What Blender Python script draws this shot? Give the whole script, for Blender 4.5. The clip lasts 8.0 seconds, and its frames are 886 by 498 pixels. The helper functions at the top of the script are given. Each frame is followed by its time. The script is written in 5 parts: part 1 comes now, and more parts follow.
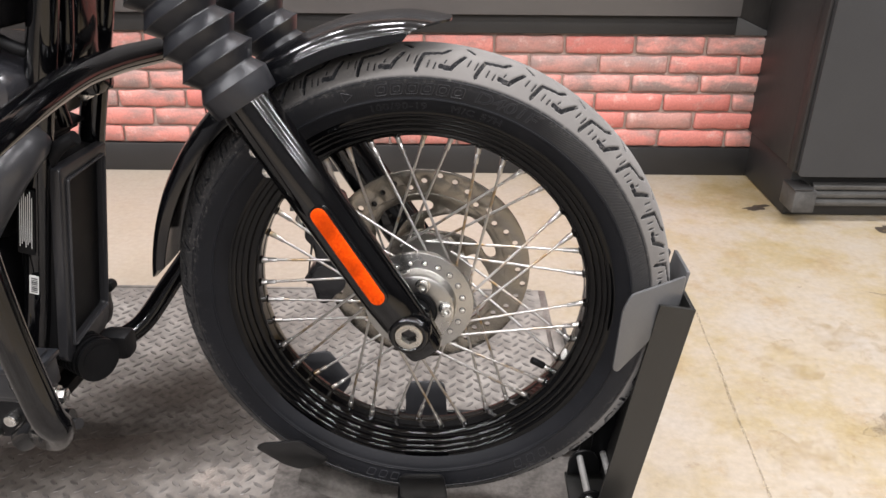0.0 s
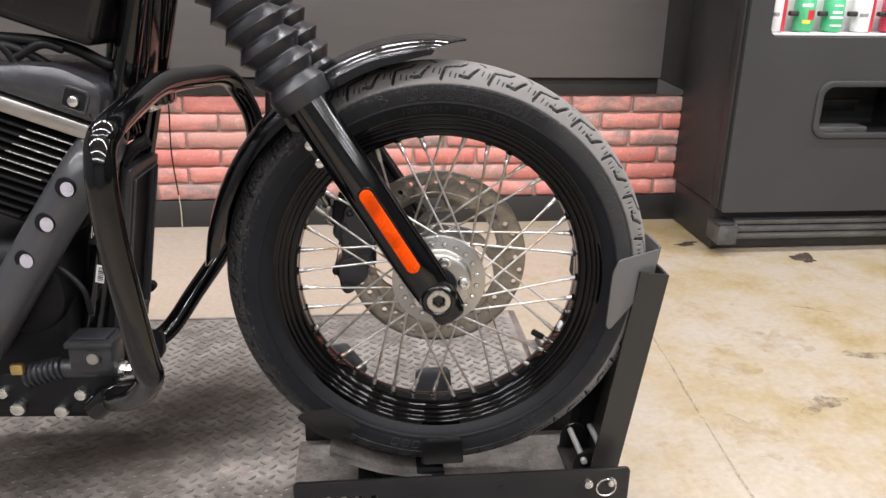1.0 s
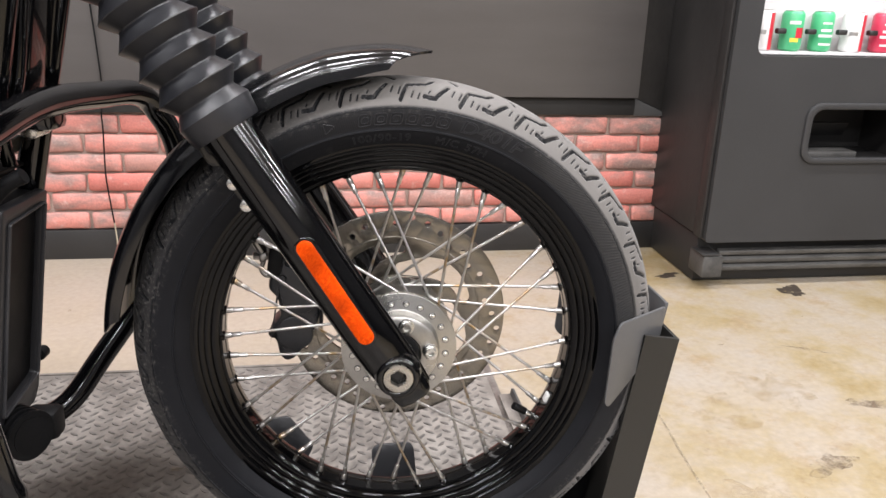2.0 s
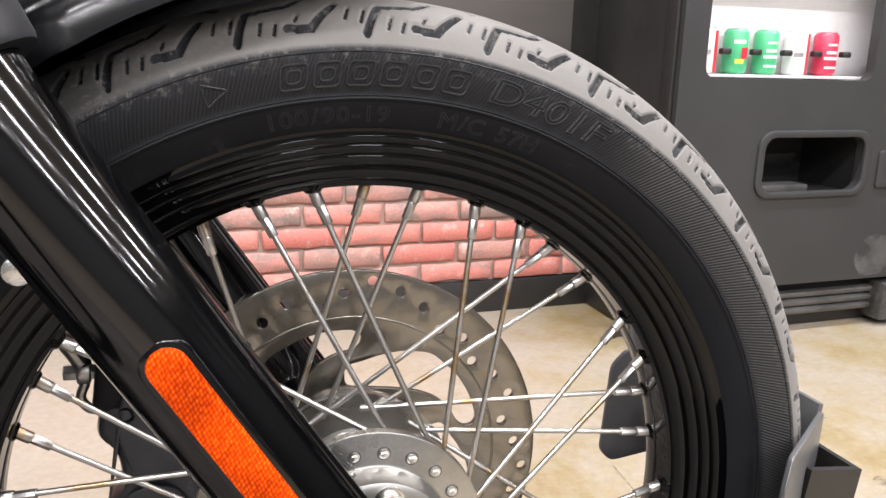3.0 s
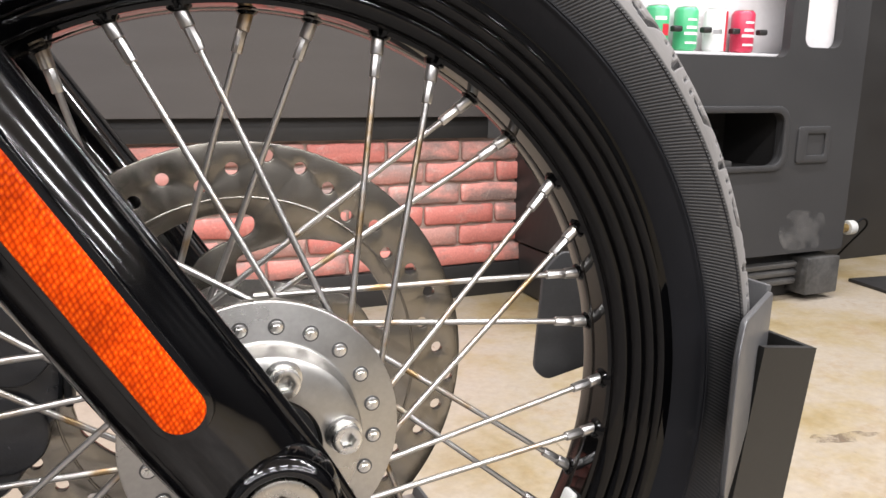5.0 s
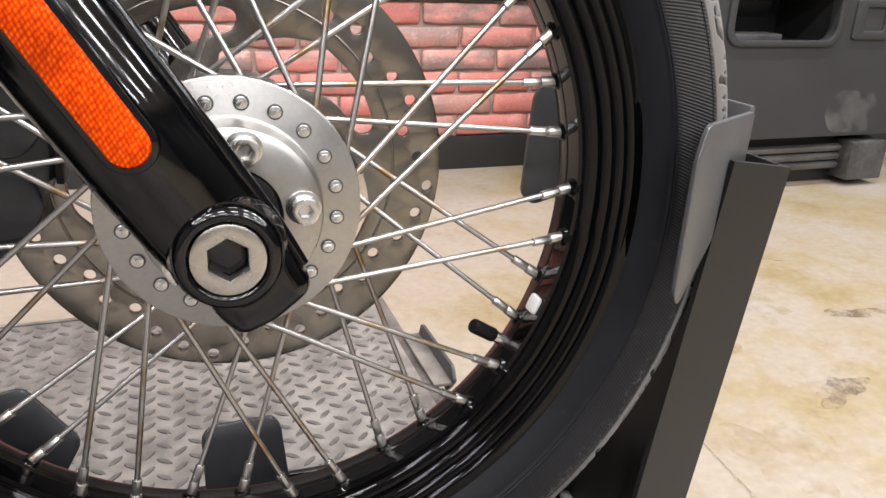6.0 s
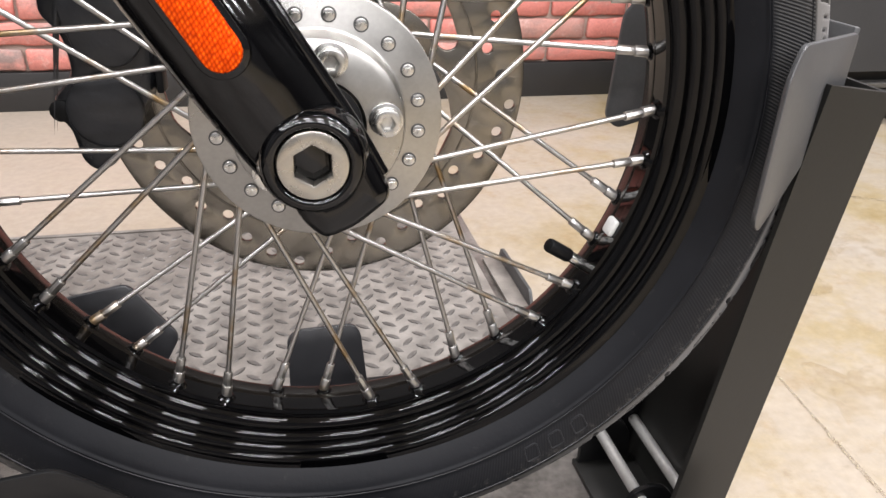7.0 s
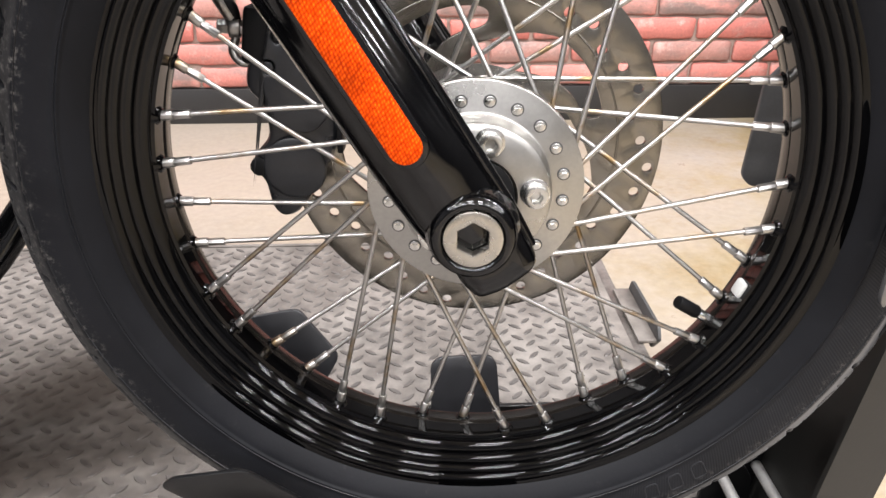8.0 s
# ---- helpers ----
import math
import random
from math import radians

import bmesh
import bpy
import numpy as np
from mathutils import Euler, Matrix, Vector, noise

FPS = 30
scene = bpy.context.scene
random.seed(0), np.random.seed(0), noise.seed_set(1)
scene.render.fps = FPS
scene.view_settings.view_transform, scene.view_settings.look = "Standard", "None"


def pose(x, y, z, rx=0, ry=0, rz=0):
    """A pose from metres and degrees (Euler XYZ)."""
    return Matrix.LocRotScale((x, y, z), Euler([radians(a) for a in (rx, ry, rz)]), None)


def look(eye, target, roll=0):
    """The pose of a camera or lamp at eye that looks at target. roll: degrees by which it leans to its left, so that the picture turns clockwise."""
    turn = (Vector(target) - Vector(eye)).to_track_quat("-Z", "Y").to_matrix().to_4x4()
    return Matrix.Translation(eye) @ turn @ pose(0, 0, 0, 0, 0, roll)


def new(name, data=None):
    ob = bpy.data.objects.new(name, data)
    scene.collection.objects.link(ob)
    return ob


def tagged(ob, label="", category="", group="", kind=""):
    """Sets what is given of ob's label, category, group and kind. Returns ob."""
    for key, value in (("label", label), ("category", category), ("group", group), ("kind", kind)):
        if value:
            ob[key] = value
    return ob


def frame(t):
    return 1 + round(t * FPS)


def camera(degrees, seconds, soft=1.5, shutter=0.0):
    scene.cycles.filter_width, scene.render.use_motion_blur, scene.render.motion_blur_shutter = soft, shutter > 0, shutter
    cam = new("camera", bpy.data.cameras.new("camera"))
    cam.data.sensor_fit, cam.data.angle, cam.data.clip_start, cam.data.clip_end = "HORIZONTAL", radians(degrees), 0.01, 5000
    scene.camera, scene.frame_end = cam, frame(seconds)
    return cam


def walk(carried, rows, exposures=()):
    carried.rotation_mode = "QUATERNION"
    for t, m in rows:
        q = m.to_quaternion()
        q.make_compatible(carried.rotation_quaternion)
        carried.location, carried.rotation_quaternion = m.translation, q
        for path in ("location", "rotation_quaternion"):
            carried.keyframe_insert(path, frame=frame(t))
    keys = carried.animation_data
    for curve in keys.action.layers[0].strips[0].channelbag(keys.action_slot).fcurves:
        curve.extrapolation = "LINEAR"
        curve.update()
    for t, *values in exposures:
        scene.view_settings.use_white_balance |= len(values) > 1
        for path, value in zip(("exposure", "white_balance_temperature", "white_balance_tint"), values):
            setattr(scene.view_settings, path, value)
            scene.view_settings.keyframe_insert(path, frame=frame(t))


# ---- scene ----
cam = camera(60.4, 8.0)
PATH = [
    (0, (0.0355, -0.9073, 0.9963), (0.0205, 1.3265, -0.1263), 0.4),
    (0.5, (-0.0832, -1.0448, 0.9475), (0.0780, 1.2652, 0.0050), 0.3),
    (1, (-0.1095, -1.1247, 0.9337), (0.1330, 1.2090, 0.0700), 0.9),
    (1.5, (-0.1157, -1.0973, 0.9200), (0.1680, 1.2390, 0.0800), 1.4),
    (2, (-0.0820, -0.9010, 0.9075), (0.2755, 1.4378, 0.0988), 1.7),
    (2.2, (-0.0707, -0.7973, 0.8875), (0.3255, 1.5402, 0.0963), 1.8),
    (3.3, (-0.1095, -0.3897, 0.7337), (0.7630, 1.8965, 0.2250), 0.7),
    (3.5, (-0.1170, -0.3785, 0.7125), (0.7967, 1.9040, 0.2600), 0.2),
    (4, (-0.1207, -0.3797, 0.6988), (0.8430, 1.8915, 0.3000), -0.1),
    (4.2, (-0.1170, -0.3835, 0.6938), (0.8705, 1.8778, 0.2975), -0.1),
    (5.3, (-0.0432, -0.4297, 0.6462), (0.8893, 1.8015, 0.0100), 1.2),
    (5.5, (-0.0345, -0.4385, 0.6350), (0.8655, 1.7815, -0.0800), 1.5),
    (6, (-0.0282, -0.4585, 0.6150), (0.7667, 1.7353, -0.2812), 2.3),
    (6.5, (-0.0245, -0.4685, 0.6112), (0.6380, 1.7077, -0.4250), 2.4),
    (7, (-0.0270, -0.4722, 0.6112), (0.4830, 1.7052, -0.5050), 1.9),
    (7.5, (-0.0445, -0.4847, 0.6275), (0.2692, 1.7165, -0.5150), 0.8),
    (8, (-0.0445, -0.5110, 0.6688), (0.0530, 1.7265, -0.4425), 0.1),
]
walk(cam, [(t, look(eye, target, roll)) for t, eye, target, roll in PATH],
     exposures=[(0.0, 0.46), (0.5, 0.42), (1.5, 0.42), (2.2, 0.51), (3.3, 0.70), (4.2, 0.69), (5.3, 0.45), (6.0, 0.44), (6.5, 0.43), (7.0, 0.49), (7.5, 0.62), (8.0, 0.73)])

# ==== place ====
# ---- world and lamps ----
world = bpy.data.worlds.new("shop_world")
scene.world = world
world.use_nodes = True
world.node_tree.nodes["Background"].inputs[0].default_value = (0.9, 0.95, 1.0, 1)
world.node_tree.nodes["Background"].inputs[1].default_value = 0.02

CEILING = 3.1
LAMPS = [(lx, ly) for ly in (-4.7, -2.9, -1.1, 0.7) for lx in (-3.1, -2.2, -1.3, -0.4, 0.5, 1.4, 2.3, 3.2, 4.1)]
LAMP_POWER = 19.8


def lamp_light(x, y):
    data = bpy.data.lights.new("tube_light", "AREA")
    data.shape, data.size, data.size_y, data.energy = "RECTANGLE", 0.45, 0.12, LAMP_POWER
    data.color = (0.975, 0.965, 1.0)
    ob = new("tube_light", data)
    ob.matrix_world = pose(x, y, CEILING - 0.075)
    return ob


for lx, ly in LAMPS:
    lamp_light(lx, ly)


# ---- building helpers ----
def finish(bm, name, mat, smooth=40):
    bmesh.ops.recalc_face_normals(bm, faces=bm.faces)
    me = bpy.data.meshes.new(name)
    bm.to_mesh(me)
    bm.free()
    if mat:
        me.materials.append(mat)
    if smooth:
        for p in me.polygons:
            p.use_smooth = True
        me.set_sharp_from_angle(angle=radians(smooth))
    return me


def part(name, bm, mat, parent, label="", smooth=40):
    ob = new(name, finish(bm, name, mat, smooth))
    ob.parent = parent
    if label:
        tagged(ob, label)
    return ob


def shared(name, me, parent, m=None):
    ob = new(name, me)
    ob.parent = parent
    if m is not None:
        ob.matrix_basis = m
    return ob


def thing(name, label, category, m=None, group="", kind=""):
    ob = new(name)
    ob.empty_display_size = 0.05
    if m is not None:
        ob.matrix_world = m
    return tagged(ob, label, category, group, kind)


def solid(name, bm, mat, label, category, kind="", group="", smooth=40):
    ob = new(name, finish(bm, name, mat, smooth))
    return tagged(ob, label, category, group, kind)


def merge(*bms):
    out = bms[0]
    for b in bms[1:]:
        me = bpy.data.meshes.new("tmp")
        b.to_mesh(me)
        b.free()
        out.from_mesh(me)
        bpy.data.meshes.remove(me)
    return out


def box(c, s, bevel=0.0, seg=2, m=None):
    bm = bmesh.new()
    bmesh.ops.create_cube(bm, size=1)
    bmesh.ops.scale(bm, vec=s, verts=bm.verts)
    if bevel:
        bmesh.ops.bevel(bm, geom=bm.edges[:], offset=bevel, segments=seg, affect="EDGES", profile=0.5)
    if m is not None:
        bmesh.ops.transform(bm, matrix=m, verts=bm.verts)
    bmesh.ops.translate(bm, vec=c, verts=bm.verts)
    return bm


def lathe(profile, n=96, closed=True, start=0.0, sweep=360.0):
    """A profile of (y, r) turned about the y axis."""
    bm = bmesh.new()
    whole = sweep >= 360
    rings = []
    for k in range(n if whole else n + 1):
        a = radians(start + sweep * k / n)
        rings.append([bm.verts.new((r * math.cos(a), y, r * math.sin(a))) for y, r in profile])
    m = len(profile)
    for k in range(n):
        a, b = rings[k], rings[(k + 1) % len(rings)]
        for j in range(m if closed else m - 1):
            bm.faces.new((a[j], a[(j + 1) % m], b[(j + 1) % m], b[j]))
    return bm


def smooth_line(points, steps=8):
    """Points of a Catmull-Rom curve through the given ones."""
    p = [Vector(q) for q in points]
    p = [2 * p[0] - p[1]] + p + [2 * p[-1] - p[-2]]
    out = []
    for i in range(1, len(p) - 2):
        for k in range(steps):
            t = k / steps
            out.append(0.5 * ((2 * p[i]) + (p[i + 1] - p[i - 1]) * t + (2 * p[i - 1] - 5 * p[i] + 4 * p[i + 1] - p[i + 2]) * t * t
                              + (3 * p[i] - p[i - 1] - 3 * p[i + 1] + p[i + 2]) * t ** 3))
    return out + [p[-2]]


def tube(points, r, n=16, steps=8, caps=True, flat=1.0):
    """A round bar along a smooth line; r may be a list, one for each given point."""
    pts = smooth_line(points, steps) if steps > 1 else [Vector(p) for p in points]
    count = len(pts)
    radii = [r] * count if not isinstance(r, (list, tuple)) else [float(v) for v in np.interp(np.linspace(0, len(r) - 1, count), range(len(r)), r)]
    bm = bmesh.new()
    rings, side = [], None
    for i, q in enumerate(pts):
        d = (pts[min(i + 1, count - 1)] - pts[max(i - 1, 0)]).normalized()
        if side is None:
            side = d.orthogonal().normalized()
        side = (side - d * side.dot(d)).normalized()
        up = d.cross(side)
        rings.append([bm.verts.new(q + radii[i] * (math.cos(a) * side + flat * math.sin(a) * up)) for a in np.linspace(0, 2 * math.pi, n, endpoint=False)])
    for a, b in zip(rings, rings[1:]):
        for j in range(n):
            bm.faces.new((a[j], a[(j + 1) % n], b[(j + 1) % n], b[j]))
    if caps:
        bm.faces.new(rings[0][::-1])
        bm.faces.new(rings[-1])
    return bm


def rod(a, b, r, n=16, r2=None, bevel=0.0):
    """A straight round bar from a to b with softened ends."""
    a, b = Vector(a), Vector(b)
    r2 = r if r2 is None else r2
    if not bevel:
        return tube([a, b], [r, r2], n, 1)
    return soft_rod(a, b, (b - a).normalized() * bevel, r, r2, n, bevel)


def soft_rod(a, b, d, r, r2, n, bevel):
    bm = bmesh.new()
    axis = (b - a).normalized()
    side = axis.orthogonal().normalized()
    up = axis.cross(side)
    rings = []
    for q, s in ((a, r - bevel), (a + d * 0.3, r - bevel * 0.3), (a + d, r), (b - d, r2), (b - d * 0.3, r2 - bevel * 0.3), (b, r2 - bevel)):
        rings.append([bm.verts.new(q + s * (math.cos(t) * side + math.sin(t) * up)) for t in np.linspace(0, 2 * math.pi, n, endpoint=False)])
    for p, q in zip(rings, rings[1:]):
        for j in range(n):
            bm.faces.new((p[j], p[(j + 1) % n], q[(j + 1) % n], q[j]))
    bm.faces.new(rings[0][::-1])
    bm.faces.new(rings[-1])
    return bm


def sheet(outline, holes, depth, bevel=0.0, m=None):
    """A plate cut from an outline of (x, z) with holes, depth thick from y = 0 towards +y, moved by m."""
    bm = bmesh.new()
    edges = []
    for loop in [outline] + list(holes):
        vs = [bm.verts.new((x, 0, z)) for x, z in loop]
        edges += [bm.edges.new((vs[i], vs[(i + 1) % len(vs)])) for i in range(len(vs))]
    bmesh.ops.triangle_fill(bm, use_beauty=True, use_dissolve=False, edges=edges)
    rim = [e for e in bm.edges if len(e.link_faces) == 1]
    front = bm.faces[:]
    copy = bmesh.ops.duplicate(bm, geom=bm.verts[:] + bm.edges[:] + front)
    pair = copy["vert_map"]
    for v in [g for g in copy["geom"] if isinstance(g, bmesh.types.BMVert)]:
        v.co.y += depth
    for e in rim:
        a, b = e.verts
        bm.faces.new((a, b, pair[b], pair[a]))
    bmesh.ops.recalc_face_normals(bm, faces=bm.faces)
    if bevel:
        sharp = [e for e in bm.edges if len(e.link_faces) == 2 and e.calc_face_angle(0) > 1.2 and abs(e.verts[0].co.y - e.verts[1].co.y) < 1e-6]
        bmesh.ops.bevel(bm, geom=sharp, offset=bevel, segments=2, affect="EDGES", profile=0.5)
    if m is not None:
        bmesh.ops.transform(bm, matrix=m, verts=bm.verts)
    return bm


def ring_points(cx, cz, r, n=20, r2=None):
    return [(cx + r * math.cos(a), cz + (r2 or r) * math.sin(a)) for a in np.linspace(0, 2 * math.pi, n, endpoint=False)]


def round_rect(x0, z0, x1, z1, r, n=6):
    out = []
    for cx, cz, a0 in ((x1 - r, z1 - r, 0), (x0 + r, z1 - r, 90), (x0 + r, z0 + r, 180), (x1 - r, z0 + r, 270)):
        out += [(cx + r * math.cos(radians(a0 + 90 * k / n)), cz + r * math.sin(radians(a0 + 90 * k / n))) for k in range(n + 1)]
    return out


def rounded(corners, r, n=4):
    """A polygon of (x, z) with rounded corners."""
    out = []
    count = len(corners)
    for i in range(count):
        p, a, b = Vector(corners[i]), Vector(corners[i - 1]), Vector(corners[(i + 1) % count])
        u, v = (a - p), (b - p)
        d = min(r, u.length * 0.45, v.length * 0.45)
        s, e = p + u.normalized() * d, p + v.normalized() * d
        for k in range(n + 1):
            t = k / n
            q = (1 - t) ** 2 * s + 2 * t * (1 - t) * p + t * t * e
            out.append((q.x, q.y))
    return out


# ---- materials ----
class Nodes:
    def __init__(self, name):
        self.mat = bpy.data.materials.new(name)
        self.mat.use_nodes = True
        self.tree = self.mat.node_tree
        self.bsdf = self.tree.nodes["Principled BSDF"]

    def add(self, kind, **inputs):
        node = self.tree.nodes.new(kind)
        for key, value in inputs.items():
            node.inputs[key.replace("_", " ")].default_value = value
        return node

    def link(self, a, out, b, inp):
        self.tree.links.new(a.outputs[out], b.inputs[inp])

    def noise(self, scale, detail=4, rough=0.55, vec=None, stretch=None):
        n = self.add("ShaderNodeTexNoise", Scale=scale, Detail=detail, Roughness=rough)
        src = self.coords() if vec is None else vec
        if stretch:
            mp = self.add("ShaderNodeMapping")
            mp.inputs["Scale"].default_value = stretch
            self.tree.links.new(src, mp.inputs["Vector"])
            src = mp.outputs[0]
        self.tree.links.new(src, n.inputs["Vector"])
        return n

    def coords(self):
        c = self.tree.nodes.new("ShaderNodeTexCoord")
        return c.outputs["Object"]

    def ramp(self, src, stops, out=0):
        r = self.tree.nodes.new("ShaderNodeValToRGB")
        els = r.color_ramp.elements
        while len(els) < len(stops):
            els.new(0.5)
        for e, (p, c) in zip(els, stops):
            e.position = p
            e.color = (*c, 1) if isinstance(c, tuple) else (c, c, c, 1)
        self.tree.links.new(src.outputs[out], r.inputs[0])
        return r

    def mix(self, fac, a, b, mode="MIX"):
        m = self.tree.nodes.new("ShaderNodeMix")
        m.data_type, m.blend_type = "RGBA", mode
        for sock, val in ((m.inputs[0], fac), (m.inputs[6], a), (m.inputs[7], b)):
            if isinstance(val, bpy.types.NodeSocket):
                self.tree.links.new(val, sock)
            elif isinstance(val, tuple):
                sock.default_value = (*val, 1)
            else:
                sock.default_value = val
        return m.outputs[2]

    def math(self, op, a, b=0.0):
        m = self.tree.nodes.new("ShaderNodeMath")
        m.operation = op
        for sock, val in zip(m.inputs, (a, b)):
            if isinstance(val, bpy.types.NodeSocket):
                self.tree.links.new(val, sock)
            else:
                sock.default_value = val
        return m.outputs[0]

    def bump(self, height, strength=0.3, distance=0.001, normal=None):
        b = self.add("ShaderNodeBump", Strength=strength, Distance=distance)
        self.tree.links.new(height, b.inputs["Height"])
        if normal is not None:
            self.tree.links.new(normal, b.inputs["Normal"])
        self.tree.links.new(b.outputs[0], self.bsdf.inputs["Normal"])
        return b.outputs[0]

    def set(self, **inputs):
        for key, value in inputs.items():
            sock = self.bsdf.inputs[key.replace("_", " ")]
            if isinstance(value, bpy.types.NodeSocket):
                self.tree.links.new(value, sock)
            elif isinstance(value, tuple) and len(value) == 3:
                sock.default_value = (*value, 1)
            else:
                sock.default_value = value
        return self


def surface(name, dark, light, rough=(0.4, 0.55), metal=0.0, big=6.0, fine=120.0, bump=0.15, depth=0.0006, coat=0.0, spec=0.5, stretch=None):
    """A surface with colour and gloss that vary at two scales, and a fine relief."""
    n = Nodes(name)
    a, b = n.noise(big, 5, stretch=stretch), n.noise(fine, 3, stretch=stretch)
    both = n.math("ADD", n.math("MULTIPLY", a.outputs[0], 0.65), n.math("MULTIPLY", b.outputs[0], 0.35))
    r = n.tree.nodes.new("ShaderNodeMapRange")
    r.inputs["From Min"].default_value, r.inputs["From Max"].default_value = 0.3, 0.7
    n.tree.links.new(both, r.inputs["Value"])
    n.set(Base_Color=n.mix(r.outputs[0], dark, light), Metallic=metal, Specular_IOR_Level=spec, Coat_Weight=coat, Coat_Roughness=0.04)
    rr = n.tree.nodes.new("ShaderNodeMapRange")
    rr.inputs["From Min"].default_value, rr.inputs["From Max"].default_value = 0.3, 0.7
    rr.inputs["To Min"].default_value, rr.inputs["To Max"].default_value = rough
    n.tree.links.new(a.outputs[0], rr.inputs["Value"])
    n.set(Roughness=rr.outputs[0])
    if bump:
        n.bump(b.outputs[0], bump, depth)
    return n.mat


GLOSS = surface("black_gloss_paint", (0.0012, 0.0012, 0.0015), (0.0024, 0.0024, 0.0027), (0.055, 0.10), big=9, fine=300, bump=0.03, depth=0.0003, spec=0.5)
FENDER_GLOSS = surface("black_fender_enamel", (0.0008, 0.0009, 0.0013), (0.0018, 0.0019, 0.0025), (0.11, 0.17), big=9, fine=300, bump=0.02, depth=0.0002, spec=0.62)
POST = surface("dark_powder_coat", (0.0080, 0.0078, 0.0070), (0.0130, 0.0126, 0.0114), (0.34, 0.46), big=7, fine=420, bump=0.15, depth=0.0003)
BLACK_POWDER = surface("black_powder_coat", (0.0045, 0.0045, 0.0048), (0.0085, 0.0085, 0.0088), (0.24, 0.40), big=9, fine=380, bump=0.15, depth=0.0003, spec=0.4)
FORK_GLOSS = surface("black_fork_enamel", (0.0008, 0.0008, 0.001), (0.0018, 0.0018, 0.0021), (0.07, 0.12), big=9, fine=300, bump=0.02, depth=0.0002, spec=0.5)
# near-black that stands for the shade inside the axle bolt
VOID = surface("bore_shade_black", (0.0008, 0.0008, 0.0008), (0.0015, 0.0015, 0.0015), (0.7, 0.8), big=40, fine=200, bump=0.1, spec=0.05)
# gloss black with the reflected floor's brown put into its colour
RIM_WELL = surface("reflection_tinted_rim_well", (0.0045, 0.0038, 0.0032), (0.012, 0.010, 0.0085), (0.10, 0.18), big=24, fine=220, bump=0.06, depth=0.0003, spec=0.6)
RIM_GLOSS = surface("black_rim_enamel", (0.0006, 0.0006, 0.0007), (0.0012, 0.0012, 0.0014), (0.02, 0.04), big=9, fine=300, bump=0.02, depth=0.0002, spec=0.25)
SATIN = surface("black_satin_coat", (0.013, 0.013, 0.0145), (0.021, 0.021, 0.023), (0.30, 0.42), big=12, fine=500, bump=0.12, depth=0.0003)
WRINKLE = surface("black_wrinkle_coat", (0.014, 0.014, 0.016), (0.026, 0.026, 0.029), (0.17, 0.32), big=14, fine=700, bump=0.12, depth=0.0004, spec=0.6)
DEEP = surface("black_cast_metal", (0.0022, 0.0022, 0.0025), (0.006, 0.006, 0.0066), (0.42, 0.56), big=14, fine=300, bump=0.2, depth=0.0005, spec=0.18)
POWDER = surface("grey_powder_coat", (0.046, 0.046, 0.0465), (0.062, 0.061, 0.060), (0.40, 0.52), big=7, fine=420, bump=0.15, depth=0.0003)
WING = surface("worn_grey_coat", (0.056, 0.0565, 0.058), (0.082, 0.082, 0.083), (0.30, 0.44), big=11, fine=380, bump=0.12, depth=0.0003)
GAITER = surface("black_rubber", (0.0056, 0.006, 0.0076), (0.0118, 0.0122, 0.0148), (0.28, 0.44), big=18, fine=260, bump=0.22, depth=0.0005)
ALU = surface("machined_aluminium", (0.34, 0.333, 0.315), (0.45, 0.44, 0.418), (0.24, 0.38), metal=1.0, big=20, fine=350, bump=0.1, depth=0.0002)
STEEL = surface("zinc_steel", (0.55, 0.55, 0.53), (0.7, 0.69, 0.66), (0.2, 0.32), metal=1.0, big=60, fine=600, bump=0.08, depth=0.0002)
NICKEL = surface("nickel_bolt", (0.42, 0.40, 0.355), (0.53, 0.505, 0.455), (0.22, 0.34), metal=1.0, big=60, fine=600, bump=0.06, depth=0.0002)
ALU_BAND = surface("brushed_alloy", (0.32, 0.31, 0.29), (0.42, 0.40, 0.38), (0.3, 0.42), metal=1.0, big=20, fine=400, bump=0.1, depth=0.0003)
BRASS = surface("brass", (0.45, 0.32, 0.12), (0.6, 0.43, 0.18), (0.25, 0.4), metal=1.0, big=60, fine=500, bump=0.05, depth=0.0002)
TANK = surface("black_tank_enamel", (0.0035, 0.0035, 0.0038), (0.006, 0.006, 0.0065), (0.20, 0.30), big=6, fine=300, bump=0.03, depth=0.0002, spec=0.3)
SHIELD = surface("satin_heat_shield", (0.026, 0.026, 0.028), (0.040, 0.040, 0.043), (0.26, 0.36), big=8, fine=400, bump=0.1, depth=0.0003)
BARE_STEEL = surface("dirty_bare_steel", (0.055, 0.049, 0.044), (0.27, 0.247, 0.225), (0.30, 0.55), metal=0.35, big=16, fine=140, bump=0.25)
WHITE_LEAD = surface("white_weight", (0.40, 0.40, 0.38), (0.52, 0.52, 0.50), (0.4, 0.5), big=60, fine=500)
PANEL = surface("grey_black_panel", (0.068, 0.062, 0.0595), (0.090, 0.083, 0.0795), (0.30, 0.42), big=1.5, fine=260, bump=0.05, depth=0.0003, stretch=(1, 1, 6))
BASE = surface("black_baseboard", (0.014, 0.013, 0.013), (0.022, 0.021, 0.020), (0.4, 0.55), big=5, fine=150)
VEND = surface("vending_black_enamel", (0.029, 0.0287, 0.0292), (0.040, 0.0395, 0.040), (0.36, 0.48), big=2.5, fine=320, bump=0.08, depth=0.0003, spec=0.28)
VEND_SIDE = surface("vending_black_side", (0.012, 0.0115, 0.0112), (0.032, 0.030, 0.029), (0.40, 0.55), big=5, fine=90, bump=0.12, spec=0.3, stretch=(1, 1, 0.4))
